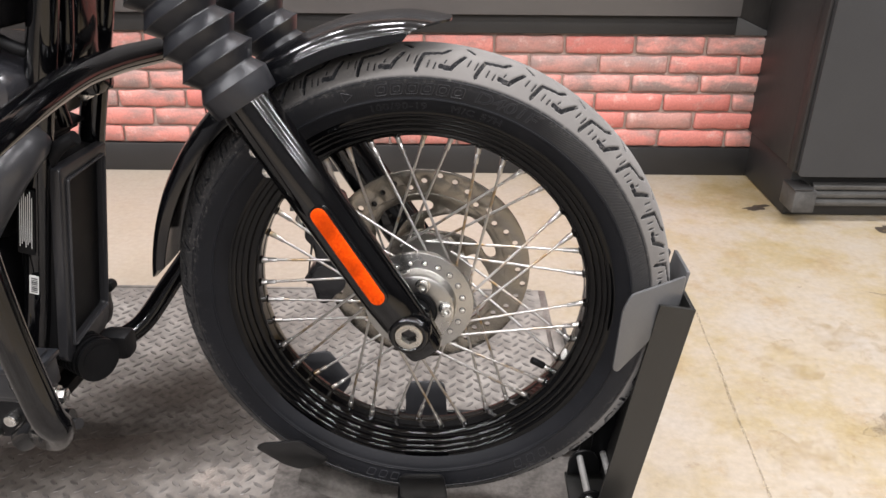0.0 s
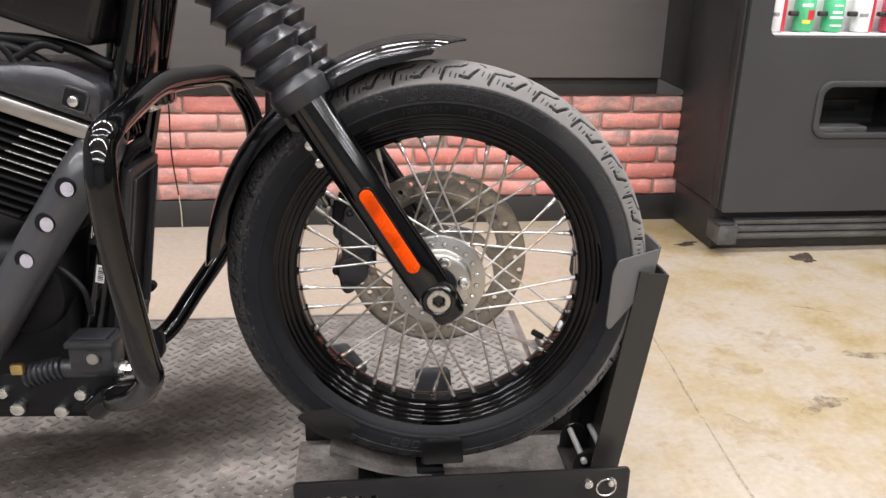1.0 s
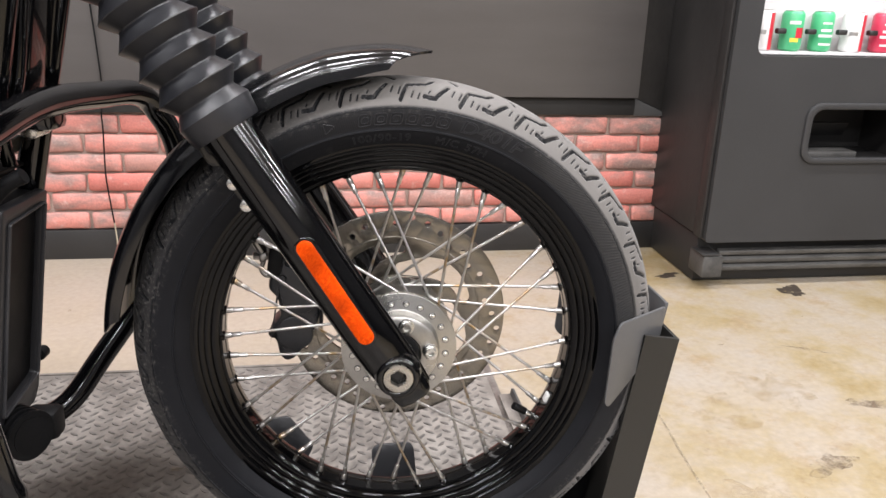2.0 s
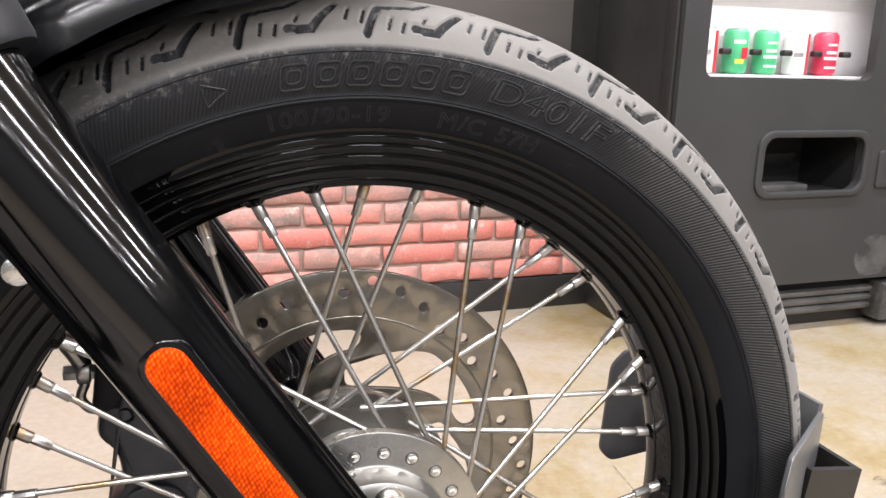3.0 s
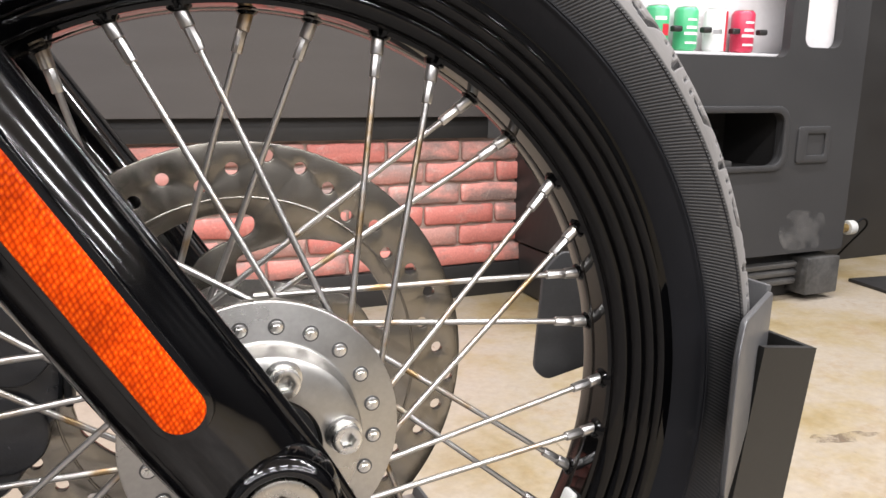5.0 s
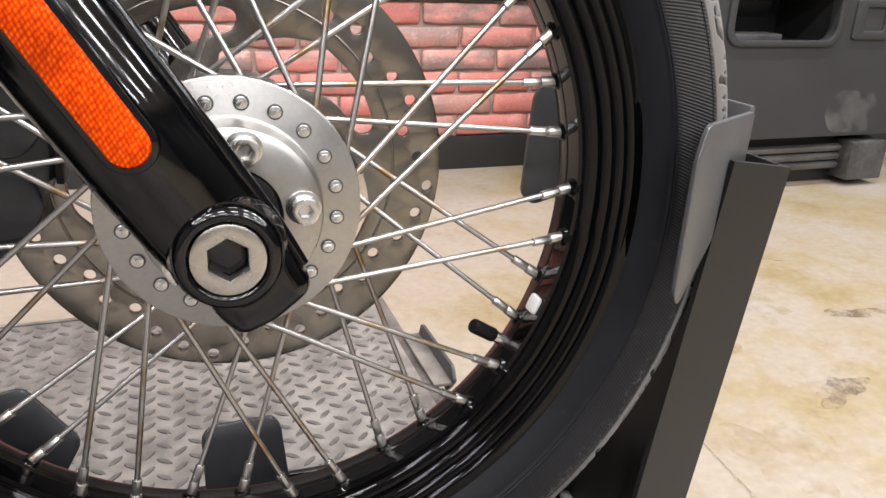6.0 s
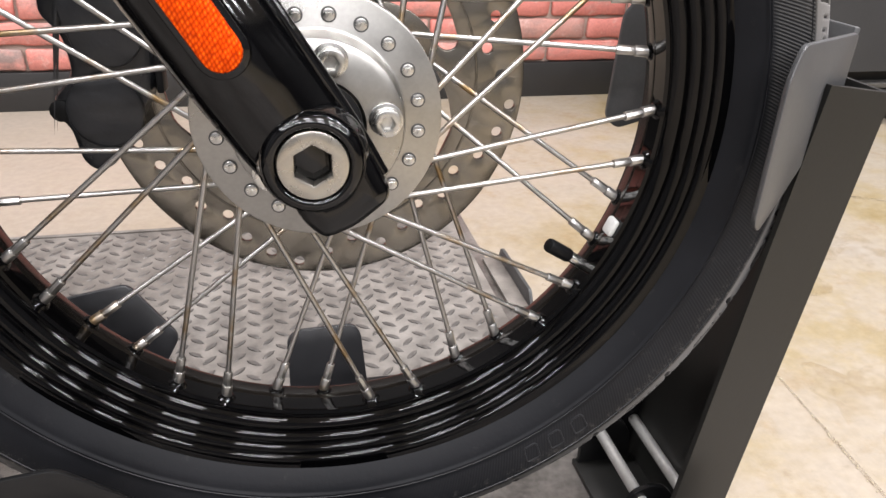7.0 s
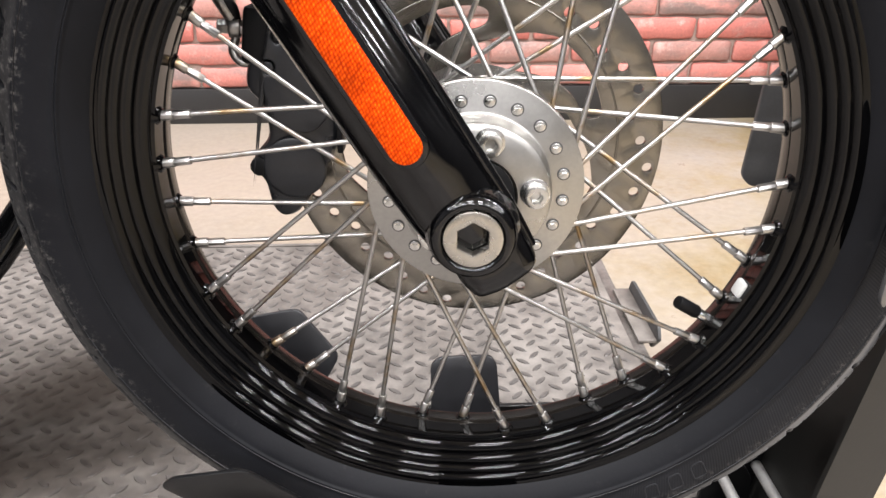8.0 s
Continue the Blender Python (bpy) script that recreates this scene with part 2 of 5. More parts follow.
VENT = surface("scuffed_grey_vent", (0.03, 0.029, 0.028), (0.12, 0.116, 0.11), (0.45, 0.6), big=9, fine=90, stretch=(1, 4, 4))
FOOT = surface("scuffed_dark_foot", (0.014, 0.0135, 0.013), (0.085, 0.082, 0.078), (0.40, 0.55), big=14, fine=90)
PLASTER = surface("painted_wall", (0.115, 0.115, 0.12), (0.15, 0.15, 0.155), (0.6, 0.75), big=1.5, fine=60)
CEIL = surface("ceiling_paint", (0.70, 0.70, 0.71), (0.78, 0.78, 0.79), (0.7, 0.8), big=1.5, fine=40)
PAPER = surface("white_label", (0.55, 0.55, 0.53), (0.65, 0.65, 0.63), (0.5, 0.6), big=60, fine=300, bump=0)
CRUMB = surface("pale_dust", (0.34, 0.29, 0.20), (0.48, 0.43, 0.33), (0.6, 0.8), big=60, fine=300, bump=0.1)
PALE = surface("pale_vending_back", (0.58, 0.56, 0.56), (0.68, 0.66, 0.66), (0.5, 0.6), big=6, fine=60, bump=0)
PIPE = surface("bright_exhaust_pipe", (0.30, 0.29, 0.33), (0.44, 0.42, 0.47), (0.25, 0.4), metal=0.3, big=60, fine=300, bump=0)
ROD = surface("dull_zinc_rod", (0.42, 0.41, 0.39), (0.55, 0.54, 0.52), (0.4, 0.5), metal=0.5, big=40, fine=300, bump=0.05)
INK = surface("printed_ink", (0.02, 0.02, 0.02), (0.03, 0.03, 0.03), (0.5, 0.6), big=60, fine=300, bump=0)


def spoke_metal():
    n = Nodes("stainless_spoke")
    a = n.noise(38, 4)
    info = n.tree.nodes.new("ShaderNodeObjectInfo")
    k = n.math("ADD", a.outputs[0], n.math("MULTIPLY", info.outputs["Random"], 0.22))
    r = n.tree.nodes.new("ShaderNodeMapRange")
    r.inputs["From Min"].default_value, r.inputs["From Max"].default_value = 0.68, 0.86
    n.tree.links.new(k, r.inputs["Value"])
    n.set(Base_Color=n.mix(r.outputs[0], (0.46, 0.45, 0.435), (0.34, 0.235, 0.12)), Metallic=1.0, Roughness=0.33)
    n.bump(a.outputs[0], 0.05, 0.0002)
    return n.mat


SPOKE = spoke_metal()


def disc_metal():
    """Ground steel with rings of scoring about the y axis."""
    n = Nodes("brake_disc_steel")
    sep = n.tree.nodes.new("ShaderNodeSeparateXYZ")
    n.tree.links.new(n.coords(), sep.inputs[0])
    rad = n.math("SQRT", n.math("ADD", n.math("MULTIPLY", sep.outputs[0], sep.outputs[0]), n.math("MULTIPLY", sep.outputs[2], sep.outputs[2])))
    line = n.add("ShaderNodeTexNoise", Scale=900.0, Detail=3.0)
    line.noise_dimensions = "1D"
    n.tree.links.new(rad, line.inputs["W"])
    big = n.noise(14, 4)
    n.set(Base_Color=n.mix(big.outputs[0], (0.205, 0.190, 0.165), (0.335, 0.312, 0.272)), Metallic=1.0, Roughness=0.27, Anisotropic=0.4)
    n.bump(line.outputs[0], 0.12, 0.0002)
    return n.mat


DISC = disc_metal()


def tyre_rubber():
    """Black rubber: worn and dusty tread, painted paler where light falls, and fine ribs across a band of the side
    wall.
    """
    n = Nodes("tyre_rubber")
    sep = n.tree.nodes.new("ShaderNodeSeparateXYZ")
    n.tree.links.new(n.coords(), sep.inputs[0])
    x, y, z = sep.outputs
    rad = n.math("SQRT", n.math("ADD", n.math("MULTIPLY", x, x), n.math("MULTIPLY", z, z)))
    ang = n.math("ARCTAN2", z, x)
    ribs = n.math("SINE", n.math("ADD", n.math("MULTIPLY", ang, 800.0), n.math("MULTIPLY", rad, 1500.0)))
    fade = n.tree.nodes.new("ShaderNodeMapRange")
    fade.inputs["From Min"].default_value, fade.inputs["From Max"].default_value = 0.2748, 0.2790
    n.tree.links.new(rad, fade.inputs["Value"])
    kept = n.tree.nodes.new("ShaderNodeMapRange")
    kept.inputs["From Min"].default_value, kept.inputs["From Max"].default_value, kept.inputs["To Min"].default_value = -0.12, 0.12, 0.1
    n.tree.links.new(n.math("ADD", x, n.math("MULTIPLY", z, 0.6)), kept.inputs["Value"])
    # the ribs are weaker behind the raised name at the top
    named = n.tree.nodes.new("ShaderNodeMapRange")
    named.inputs["From Min"].default_value, named.inputs["From Max"].default_value, named.inputs["To Min"].default_value, named.inputs["To Max"].default_value = 0.90, 1.05, 1.0, 0.25
    n.tree.links.new(ang, named.inputs["Value"])
    lo = n.math("MULTIPLY", n.math("MULTIPLY", fade.outputs[0], kept.outputs[0]), named.outputs[0])
    rubbed = n.tree.nodes.new("ShaderNodeMapRange")
    rubbed.inputs["From Min"].default_value, rubbed.inputs["From Max"].default_value, rubbed.inputs["To Min"].default_value = -0.30, 0.15, 0.25
    n.tree.links.new(ang, rubbed.inputs["Value"])
    lo = n.math("MULTIPLY", lo, rubbed.outputs[0])
    hi = n.math("LESS_THAN", rad, 0.3005)
    band = n.math("MULTIPLY", lo, hi)
    grain = n.noise(260, 3)
    dirt = n.noise(18, 6, 0.65)
    tread = n.tree.nodes.new("ShaderNodeMapRange")
    tread.inputs["From Min"].default_value, tread.inputs["From Max"].default_value = 0.3000, 0.3030
    n.tree.links.new(rad, tread.inputs["Value"])
    scuff = n.ramp(n.noise(46, 9, 0.78), [(0.60, 0.0), (0.78, 0.22)])
    edge = n.tree.nodes.new("ShaderNodeMapRange")
    edge.inputs["From Min"].default_value, edge.inputs["From Max"].default_value = 0.290, 0.301
    n.tree.links.new(rad, edge.inputs["Value"])
    grit = n.ramp(n.noise(210, 9, 0.8), [(0.53, 0.0), (0.63, 0.9)])
    wear = n.math("MAXIMUM", scuff.outputs[0], n.math("MULTIPLY", grit.outputs[0], edge.outputs[0]))
    side = n.mix(wear, n.mix(dirt.outputs[0], (0.0032, 0.0034, 0.0042), (0.0098, 0.0102, 0.0122)), (0.105, 0.098, 0.090))
    crest = n.math("ADD", 0.5, n.math("MULTIPLY", ribs, 0.45))
    side = n.mix(n.math("MULTIPLY", band, crest), side, (0.046, 0.0445, 0.043))
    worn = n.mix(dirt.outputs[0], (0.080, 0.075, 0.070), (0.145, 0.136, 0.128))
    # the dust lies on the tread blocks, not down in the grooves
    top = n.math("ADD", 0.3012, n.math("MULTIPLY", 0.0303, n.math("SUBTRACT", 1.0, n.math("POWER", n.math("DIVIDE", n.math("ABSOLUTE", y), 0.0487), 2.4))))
    # ceiling light on the upper front is put into the tread's colour and sheen
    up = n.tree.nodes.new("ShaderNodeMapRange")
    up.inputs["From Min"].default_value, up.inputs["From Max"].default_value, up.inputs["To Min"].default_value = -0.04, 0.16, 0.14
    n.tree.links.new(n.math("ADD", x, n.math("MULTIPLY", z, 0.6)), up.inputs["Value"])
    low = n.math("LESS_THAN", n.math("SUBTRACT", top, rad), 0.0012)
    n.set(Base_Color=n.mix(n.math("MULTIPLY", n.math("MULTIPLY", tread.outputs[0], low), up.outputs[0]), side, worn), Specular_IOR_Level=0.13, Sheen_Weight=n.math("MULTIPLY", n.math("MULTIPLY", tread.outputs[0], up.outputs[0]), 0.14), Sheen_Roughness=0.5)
    rr = n.tree.nodes.new("ShaderNodeMapRange")
    rr.inputs["To Min"].default_value, rr.inputs["To Max"].default_value = 0.36, 0.60
    n.tree.links.new(dirt.outputs[0], rr.inputs["Value"])
    n.set(Roughness=rr.outputs[0])
    h = n.math("ADD", n.math("MULTIPLY", n.math("MULTIPLY", ribs, band), 0.5), n.math("MULTIPLY", grain.outputs[0], 0.35))
    n.bump(h, 0.5, 0.0008)
    return n.mat


TYRE = tyre_rubber()


def amber():
    """Moulded amber plastic with a fine grid of prisms."""
    n = Nodes("amber_reflector")
    mp = n.add("ShaderNodeMapping")
    mp.inputs["Rotation"].default_value = (0, radians(32.6), 0)
    mp.inputs["Scale"].default_value = (1.0, 1.0, 0.62)
    n.tree.links.new(n.coords(), mp.inputs["Vector"])
    v = n.add("ShaderNodeTexVoronoi", Scale=640.0, Randomness=0.3)
    n.tree.links.new(mp.outputs[0], v.inputs["Vector"])
    spots = n.ramp(v, [(0.08, (0.90, 0.140, 0.006)), (0.34, (0.66, 0.064, 0.002)), (0.66, (0.36, 0.023, 0.0))])
    big = n.ramp(n.noise(34, 4), [(0.35, 0.60), (0.62, 1.05)])
    n.set(Base_Color=n.mix(1.0, spots.outputs[0], big.outputs[0], "MULTIPLY"), Roughness=0.35, Specular_IOR_Level=0.05, Coat_Weight=0.06, Coat_Roughness=0.06)
    n.bump(v.outputs[0], 0.6, 0.0008)
    return n.mat


AMBER = amber()


def brick_clay():
    n = Nodes("painted_brick")
    info = n.tree.nodes.new("ShaderNodeObjectInfo")
    off = n.add("ShaderNodeVectorMath")
    off.operation = "ADD"
    comb = n.tree.nodes.new("ShaderNodeCombineXYZ")
    n.tree.links.new(n.math("MULTIPLY", info.outputs["Random"], 37.0), comb.inputs[0])
    n.tree.links.new(n.coords(), off.inputs[0])
    n.tree.links.new(comb.outputs[0], off.inputs[1])
    a = n.noise(15, 6, 0.62, vec=off.outputs[0], stretch=(0.6, 1, 1.3))
    smear = n.ramp(n.noise(26, 6, 0.7, vec=off.outputs[0]), [(0.56, 0.0), (0.72, 0.55)])
    b = n.noise(130, 4, 0.6, vec=off.outputs[0])
    red = n.mix(info.outputs["Random"], (0.50, 0.155, 0.125), (0.68, 0.29, 0.24))
    hue = n.add("ShaderNodeTexWhiteNoise")
    hue.noise_dimensions = "1D"
    n.tree.links.new(n.math("MULTIPLY", info.outputs["Random"], 91.0), hue.inputs["W"])
    dull = n.ramp(hue, [(0.58, 0.0), (0.92, 0.7)])
    red = n.mix(dull.outputs[0], red, (0.36, 0.205, 0.17))
    k = n.math("ADD", a.outputs[0], n.math("MULTIPLY", n.math("SUBTRACT", info.outputs["Random"], 0.5), 0.26))
    m1 = n.math("MULTIPLY", n.math("SUBTRACT", k, 0.44), 4.2)
    clamp = n.tree.nodes.new("ShaderNodeClamp")
    n.tree.links.new(m1, clamp.inputs[0])
    col = n.mix(smear.outputs[0], n.mix(clamp.outputs[0], red, (0.25, 0.172, 0.152)), (0.62, 0.46, 0.40))
    fine = n.ramp(b, [(0.34, 0.86), (0.65, 1.06)])
    col = n.mix(1.0, col, fine.outputs[0], "MULTIPLY")
    n.set(Base_Color=col, Roughness=0.62)
    n.bump(b.outputs[0], 0.5, 0.0025)
    return n.mat


BRICK = brick_clay()
MORTAR = surface("brick_mortar", (0.30, 0.215, 0.18), (0.44, 0.335, 0.285), (0.8, 0.9), big=14, fine=220, bump=0.5, depth=0.0015)


def concrete():
    """Sealed concrete: cream and tan with brown stains and a low sheen."""
    n = Nodes("sealed_concrete")
    a = n.noise(2.3, 9, 0.72)
    b = n.noise(6.5, 9, 0.74)
    c = n.noise(60, 4, 0.6)
    d = n.noise(17, 9, 0.78)
    base = n.ramp(a, [(0.34, (0.250, 0.185, 0.085)), (0.43, (0.305, 0.245, 0.150)), (0.51, (0.330, 0.278, 0.210)), (0.66, (0.340, 0.302, 0.258))])
    st = n.ramp(b, [(0.54, 0.0), (0.64, 0.65)])
    col = n.mix(st.outputs[0], base.outputs[0], (0.275, 0.200, 0.115))
    dk = n.ramp(d, [(0.59, 0.0), (0.71, 0.55)])
    col = n.mix(dk.outputs[0], col, (0.174, 0.117, 0.070))
    sep = n.tree.nodes.new("ShaderNodeSeparateXYZ")
    n.tree.links.new(n.coords(), sep.inputs[0])
    worn = n.tree.nodes.new("ShaderNodeMapRange")
    worn.inputs["From Min"].default_value, worn.inputs["From Max"].default_value, worn.inputs["To Max"].default_value = 0.68, 0.22, 0.75
    n.tree.links.new(n.math("ADD", sep.outputs[0], n.math("MULTIPLY", n.math("SUBTRACT", b.outputs[0], 0.5), 1.2)), worn.inputs["Value"])
    col = n.mix(worn.outputs[0], col, (0.37, 0.315, 0.258))
    f = n.ramp(c, [(0.3, 0.79), (0.7, 0.96)])
    col = n.mix(1.0, col, f.outputs[0], "MULTIPLY")
    rr = n.ramp(b, [(0.3, 0.26), (0.7, 0.42)])
    n.set(Base_Color=col, Roughness=rr.outputs[0], Specular_IOR_Level=0.4)
    n.bump(c.outputs[0], 0.06, 0.001)
    return n.mat


CONCRETE = concrete()


def stain_film(name, colour, lo, hi, scale):
    """A thin film of dirt that thins out in patches."""
    n = Nodes(name)
    a = n.noise(scale, 6, 0.68)
    al = n.ramp(a, [(lo, 0.0), (hi, 0.85)])
    n.set(Base_Color=colour, Roughness=0.5, Alpha=al.outputs[0])
    return n.mat


def shade_grime_film():
    """Oily dirt and the motorcycle's painted shadow, fading out from the middle of a unit disc."""
    n = Nodes("oily_grime_shade")
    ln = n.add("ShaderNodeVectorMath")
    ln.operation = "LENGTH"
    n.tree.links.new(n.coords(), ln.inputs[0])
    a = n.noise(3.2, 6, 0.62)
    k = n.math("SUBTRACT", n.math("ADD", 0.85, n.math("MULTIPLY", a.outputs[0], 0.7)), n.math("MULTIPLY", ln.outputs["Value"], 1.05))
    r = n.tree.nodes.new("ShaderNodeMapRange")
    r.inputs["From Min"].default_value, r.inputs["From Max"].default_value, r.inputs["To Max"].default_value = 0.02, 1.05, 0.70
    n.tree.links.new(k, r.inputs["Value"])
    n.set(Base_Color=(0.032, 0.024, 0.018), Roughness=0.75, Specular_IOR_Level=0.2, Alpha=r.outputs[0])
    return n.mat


SHADE_GRIME = shade_grime_film()
STAIN = stain_film("dark_oil_stain", (0.040, 0.030, 0.023), 0.30, 0.46, 38.0)
FAINT = stain_film("brown_floor_stain", (0.14, 0.10, 0.065), 0.40, 0.68, 30.0)
OCHRE = stain_film("ochre_floor_cloud", (0.30, 0.205, 0.075), 0.44, 1.1, 16.0)
DUST = stain_film("pale_deck_dust", (0.42, 0.35, 0.30), 0.44, 0.85, 42.0)
SCUFF = stain_film("grey_scuff", (0.16, 0.155, 0.15), 0.40, 4.5, 14.0)
CRACK = stain_film("crack_dirt", (0.22, 0.165, 0.105), 0.36, 0.75, 60.0)


def plate_steel():
    """Worn steel tread plate with brown grime."""
    n = Nodes("worn_tread_plate")
    a, b, c = n.noise(3.2, 6, 0.6), n.noise(26, 5, 0.6), n.noise(240, 3)
    col = n.ramp(a, [(0.34, (0.135, 0.116, 0.100)), (0.55, (0.222, 0.200, 0.179)), (0.72, (0.285, 0.264, 0.240))])
    g = n.ramp(b, [(0.35, 0.62), (0.65, 1.1)])
    rr = n.ramp(a, [(0.3, 0.62), (0.7, 0.5)])
    n.set(Base_Color=n.mix(1.0, col.outputs[0], g.outputs[0], "MULTIPLY"), Metallic=0.12, Roughness=rr.outputs[0])
    n.bump(c.outputs[0], 0.15, 0.0006)
    return n.mat


PLATE = plate_steel()
BARS = surface("polished_tread_bar", (0.11, 0.101, 0.093), (0.195, 0.180, 0.168), (0.30, 0.42), metal=0.45, big=5, fine=160, bump=0.1)
LETTER = surface("plain_tyre_rubber", (0.008, 0.0083, 0.0098), (0.015, 0.0155, 0.0175), (0.36, 0.5), big=30, fine=260, bump=0.1, depth=0.0003, spec=0.36)
CASTING = surface("black_cast_caliper", (0.008, 0.0085, 0.0102), (0.016, 0.0168, 0.019), (0.26, 0.40), big=22, fine=420, bump=0.25, depth=0.0005, spec=0.5)


def paint(name, colour, rough=0.3, metal=0.0):
    return surface(name, tuple(c * 0.9 for c in colour), colour, (rough, rough + 0.1), metal=metal, big=30, fine=200, bump=0.0)


# ---- the setting ----
WALL_Y = 1.712
X0, X1, Y0 = -4.0, 5.2, -6.0
solid("floor", box(((X0 + X1) / 2, (Y0 + WALL_Y) / 2, -0.05), (X1 - X0 + 0.4, WALL_Y - Y0 + 0.4, 0.1)), CONCRETE, "cream and tan sealed concrete floor with brown stains", "floor", "structure", smooth=0)
solid("ceiling", box(((X0 + X1) / 2, (Y0 + WALL_Y) / 2, CEILING + 0.06), (X1 - X0 + 0.4, WALL_Y - Y0 + 0.4, 0.12)), CEIL, "plain pale ceiling above the workshop", "ceiling", "structure", smooth=0)
wall_back = solid("wall_back", box(((X0 + X1) / 2, WALL_Y + 0.08, CEILING / 2), (X1 - X0 + 0.4, 0.16, CEILING)), MORTAR, "back wall with brick facing below dark panels", "wall", "structure", smooth=0)
# left and front walls are unseen additions, kept dark to deepen gloss reflections
solid("wall_left", box((X0 - 0.08, (Y0 + WALL_Y) / 2, CEILING / 2), (0.16, WALL_Y - Y0, CEILING)), PLASTER, "unseen dark grey side wall added to close the room", "wall", "structure", smooth=0)
solid("wall_right", box((X1 + 0.08, (Y0 + WALL_Y) / 2, CEILING / 2), (0.16, WALL_Y - Y0, CEILING)), BASE, "black painted side wall", "wall", "structure", smooth=0)
solid("wall_front", box(((X0 + X1) / 2, Y0 - 0.08, CEILING / 2), (X1 - X0, 0.16, CEILING)), PLASTER, "unseen dark grey front wall added to close the room", "wall", "structure", smooth=0)
BRICK_END = 1.135
BASE_TOP, BRICK_TOP = 0.1025, 0.494
solid("baseboard", box(((X0 + BRICK_END) / 2, WALL_Y - 0.008, BASE_TOP / 2), (BRICK_END - X0, 0.022, BASE_TOP), 0.002), BASE, "black baseboard under the bricks", "baseboard", "structure")
solid("trim", sheet([(0.989, BRICK_TOP + 0.003), (1.13, BRICK_TOP + 0.003), (0.989, BRICK_TOP + 0.064)], [], 0.012, 0.001, pose(0, WALL_Y - 0.014, 0)), POWDER, "grey strip of wall above the bricks", "trim", "structure")

# dark wall panels with a recessed foot above the bricks
PANEL_Z = 0.565
panel = thing("wall_cabinet", "row of dark grey metal cabinet fronts above the bricks", "cabinet", pose(0, WALL_Y, 0))
edges = [-3.6, -1.9, 0.985]
for a, b in zip(edges, edges[1:]):
    part("front_panel", box(((a + b) / 2, -0.03, (PANEL_Z + 2.2) / 2), (b - a - 0.004, 0.05, 2.2 - PANEL_Z), 0.002), PANEL, panel)
part("plinth", box(((edges[0] + edges[-1]) / 2, -0.012, (BRICK_TOP + 0.006 + PANEL_Z) / 2), (edges[-1] - edges[0], 0.02, PANEL_Z - BRICK_TOP - 0.006), 0.001), BASE, panel, "black recessed plinth")
part("side_return", box((1.06, 0.0, 1.34), (0.146, 0.014, 1.66), 0.001), VEND_SIDE, panel, "black filler beside the cabinet")

# ceiling light fittings
for lx, ly in LAMPS:
    fit_ob = thing("ceiling_light", "short white tube light fitting on the ceiling", "ceiling light", pose(lx, ly, CEILING - 0.03), "ceiling tube lights")
    part("housing", box((0, 0, 0), (0.55, 0.20, 0.055), 0.008), CEIL, fit_ob)

# ---- drinks machine ----
VX0, VX1, VY = 1.095, 2.045, 1.27
vend = thing("vending_machine", "black drinks vending machine with cans behind a lit window", "vending machine", pose(0, 0, 0))
WIN = (1.176, 0.745, 1.735, 1.30)
WIN2 = (1.792, 0.775, 1.94, 1.30)
POCK = (1.388, 0.432, 1.745, 0.592)
front = sheet(round_rect(VX0 + 0.004, 0.16, VX1, 1.83, 0.012), [round_rect(*WIN, 0.03), round_rect(*WIN2, 0.03), round_rect(*POCK, 0.035)], 0.03, 0.0, pose(0, VY, 0))
part("front_door", front, VEND, vend, "matt black front door", smooth=20)
for vx in (VX0 + 0.012, VX1 - 0.012):
    part("side_panel", box((vx, VY + 0.36, 1.0), (0.024, 0.66, 1.66), 0.003), VEND_SIDE, vend, "black side panel")
part("top_panel", box(((VX0 + VX1) / 2, VY + 0.36, 1.815), (0.9, 0.64, 0.024), 0.003), VEND_SIDE, vend)
part("bottom_panel", box(((VX0 + VX1) / 2, VY + 0.36, 0.175), (0.9, 0.64, 0.024), 0.003), VEND_SIDE, vend)
part("inner_shelf", box(((VX0 + VX1) / 2, VY + 0.16, 0.66), (0.9, 0.02, 0.14)), VEND_SIDE, vend)
part("door_edge", box((VX0 - 0.002, VY + 0.042, 1.0), (0.012, 0.05, 1.66), 0.003), VEND_SIDE, vend)
part("window_back", box((1.50, VY + 0.135, 1.02), (0.70, 0.012, 0.60)), PALE, vend, "pale panel behind the cans")
part("selection_panel", box((1.866, VY + 0.040, 1.04), (0.17, 0.012, 0.56)), PALE, vend, "pale panel in the narrow window")
shelf = part("can_shelf", box(((WIN[0] + WIN[2]) / 2, VY + 0.083, 0.7510), (0.575, 0.092, 0.008), 0.001), PALE, vend)
for cx in (1.276, 1.375, 1.478, 1.581, 1.683):
    part("can_clip", box((cx, VY + 0.06, 0.815), (0.030, 0.02, 0.016), 0.004), BASE, shelf)
# delivery pocket
px0, pz0, px1, pz1 = POCK
part("pocket_frame", sheet(round_rect(px0 - 0.018, pz0 - 0.014, px1 + 0.018, pz1 + 0.016, 0.048), [round_rect(px0 + 0.004, pz0 + 0.004, px1 - 0.004, pz1 - 0.004, 0.035)], 0.012, 0.004, pose(0, VY - 0.0085, 0)), VEND, vend, "rounded raised rim")
pocket = part("pocket", merge(box(((px0 + px1) / 2, VY + 0.14, pz0 - 0.012), (0.4, 0.22, 0.008)), box(((px0 + px1) / 2, VY + 0.14, pz1 + 0.02), (0.4, 0.22, 0.008)),
                     box((px0 - 0.01, VY + 0.14, 0.515), (0.008, 0.22, 0.2)), box((px1 + 0.012, VY + 0.14, 0.515), (0.008, 0.22, 0.2)), box(((px0 + px1) / 2, VY + 0.252, 0.515), (0.4, 0.008, 0.2))), BASE, vend)
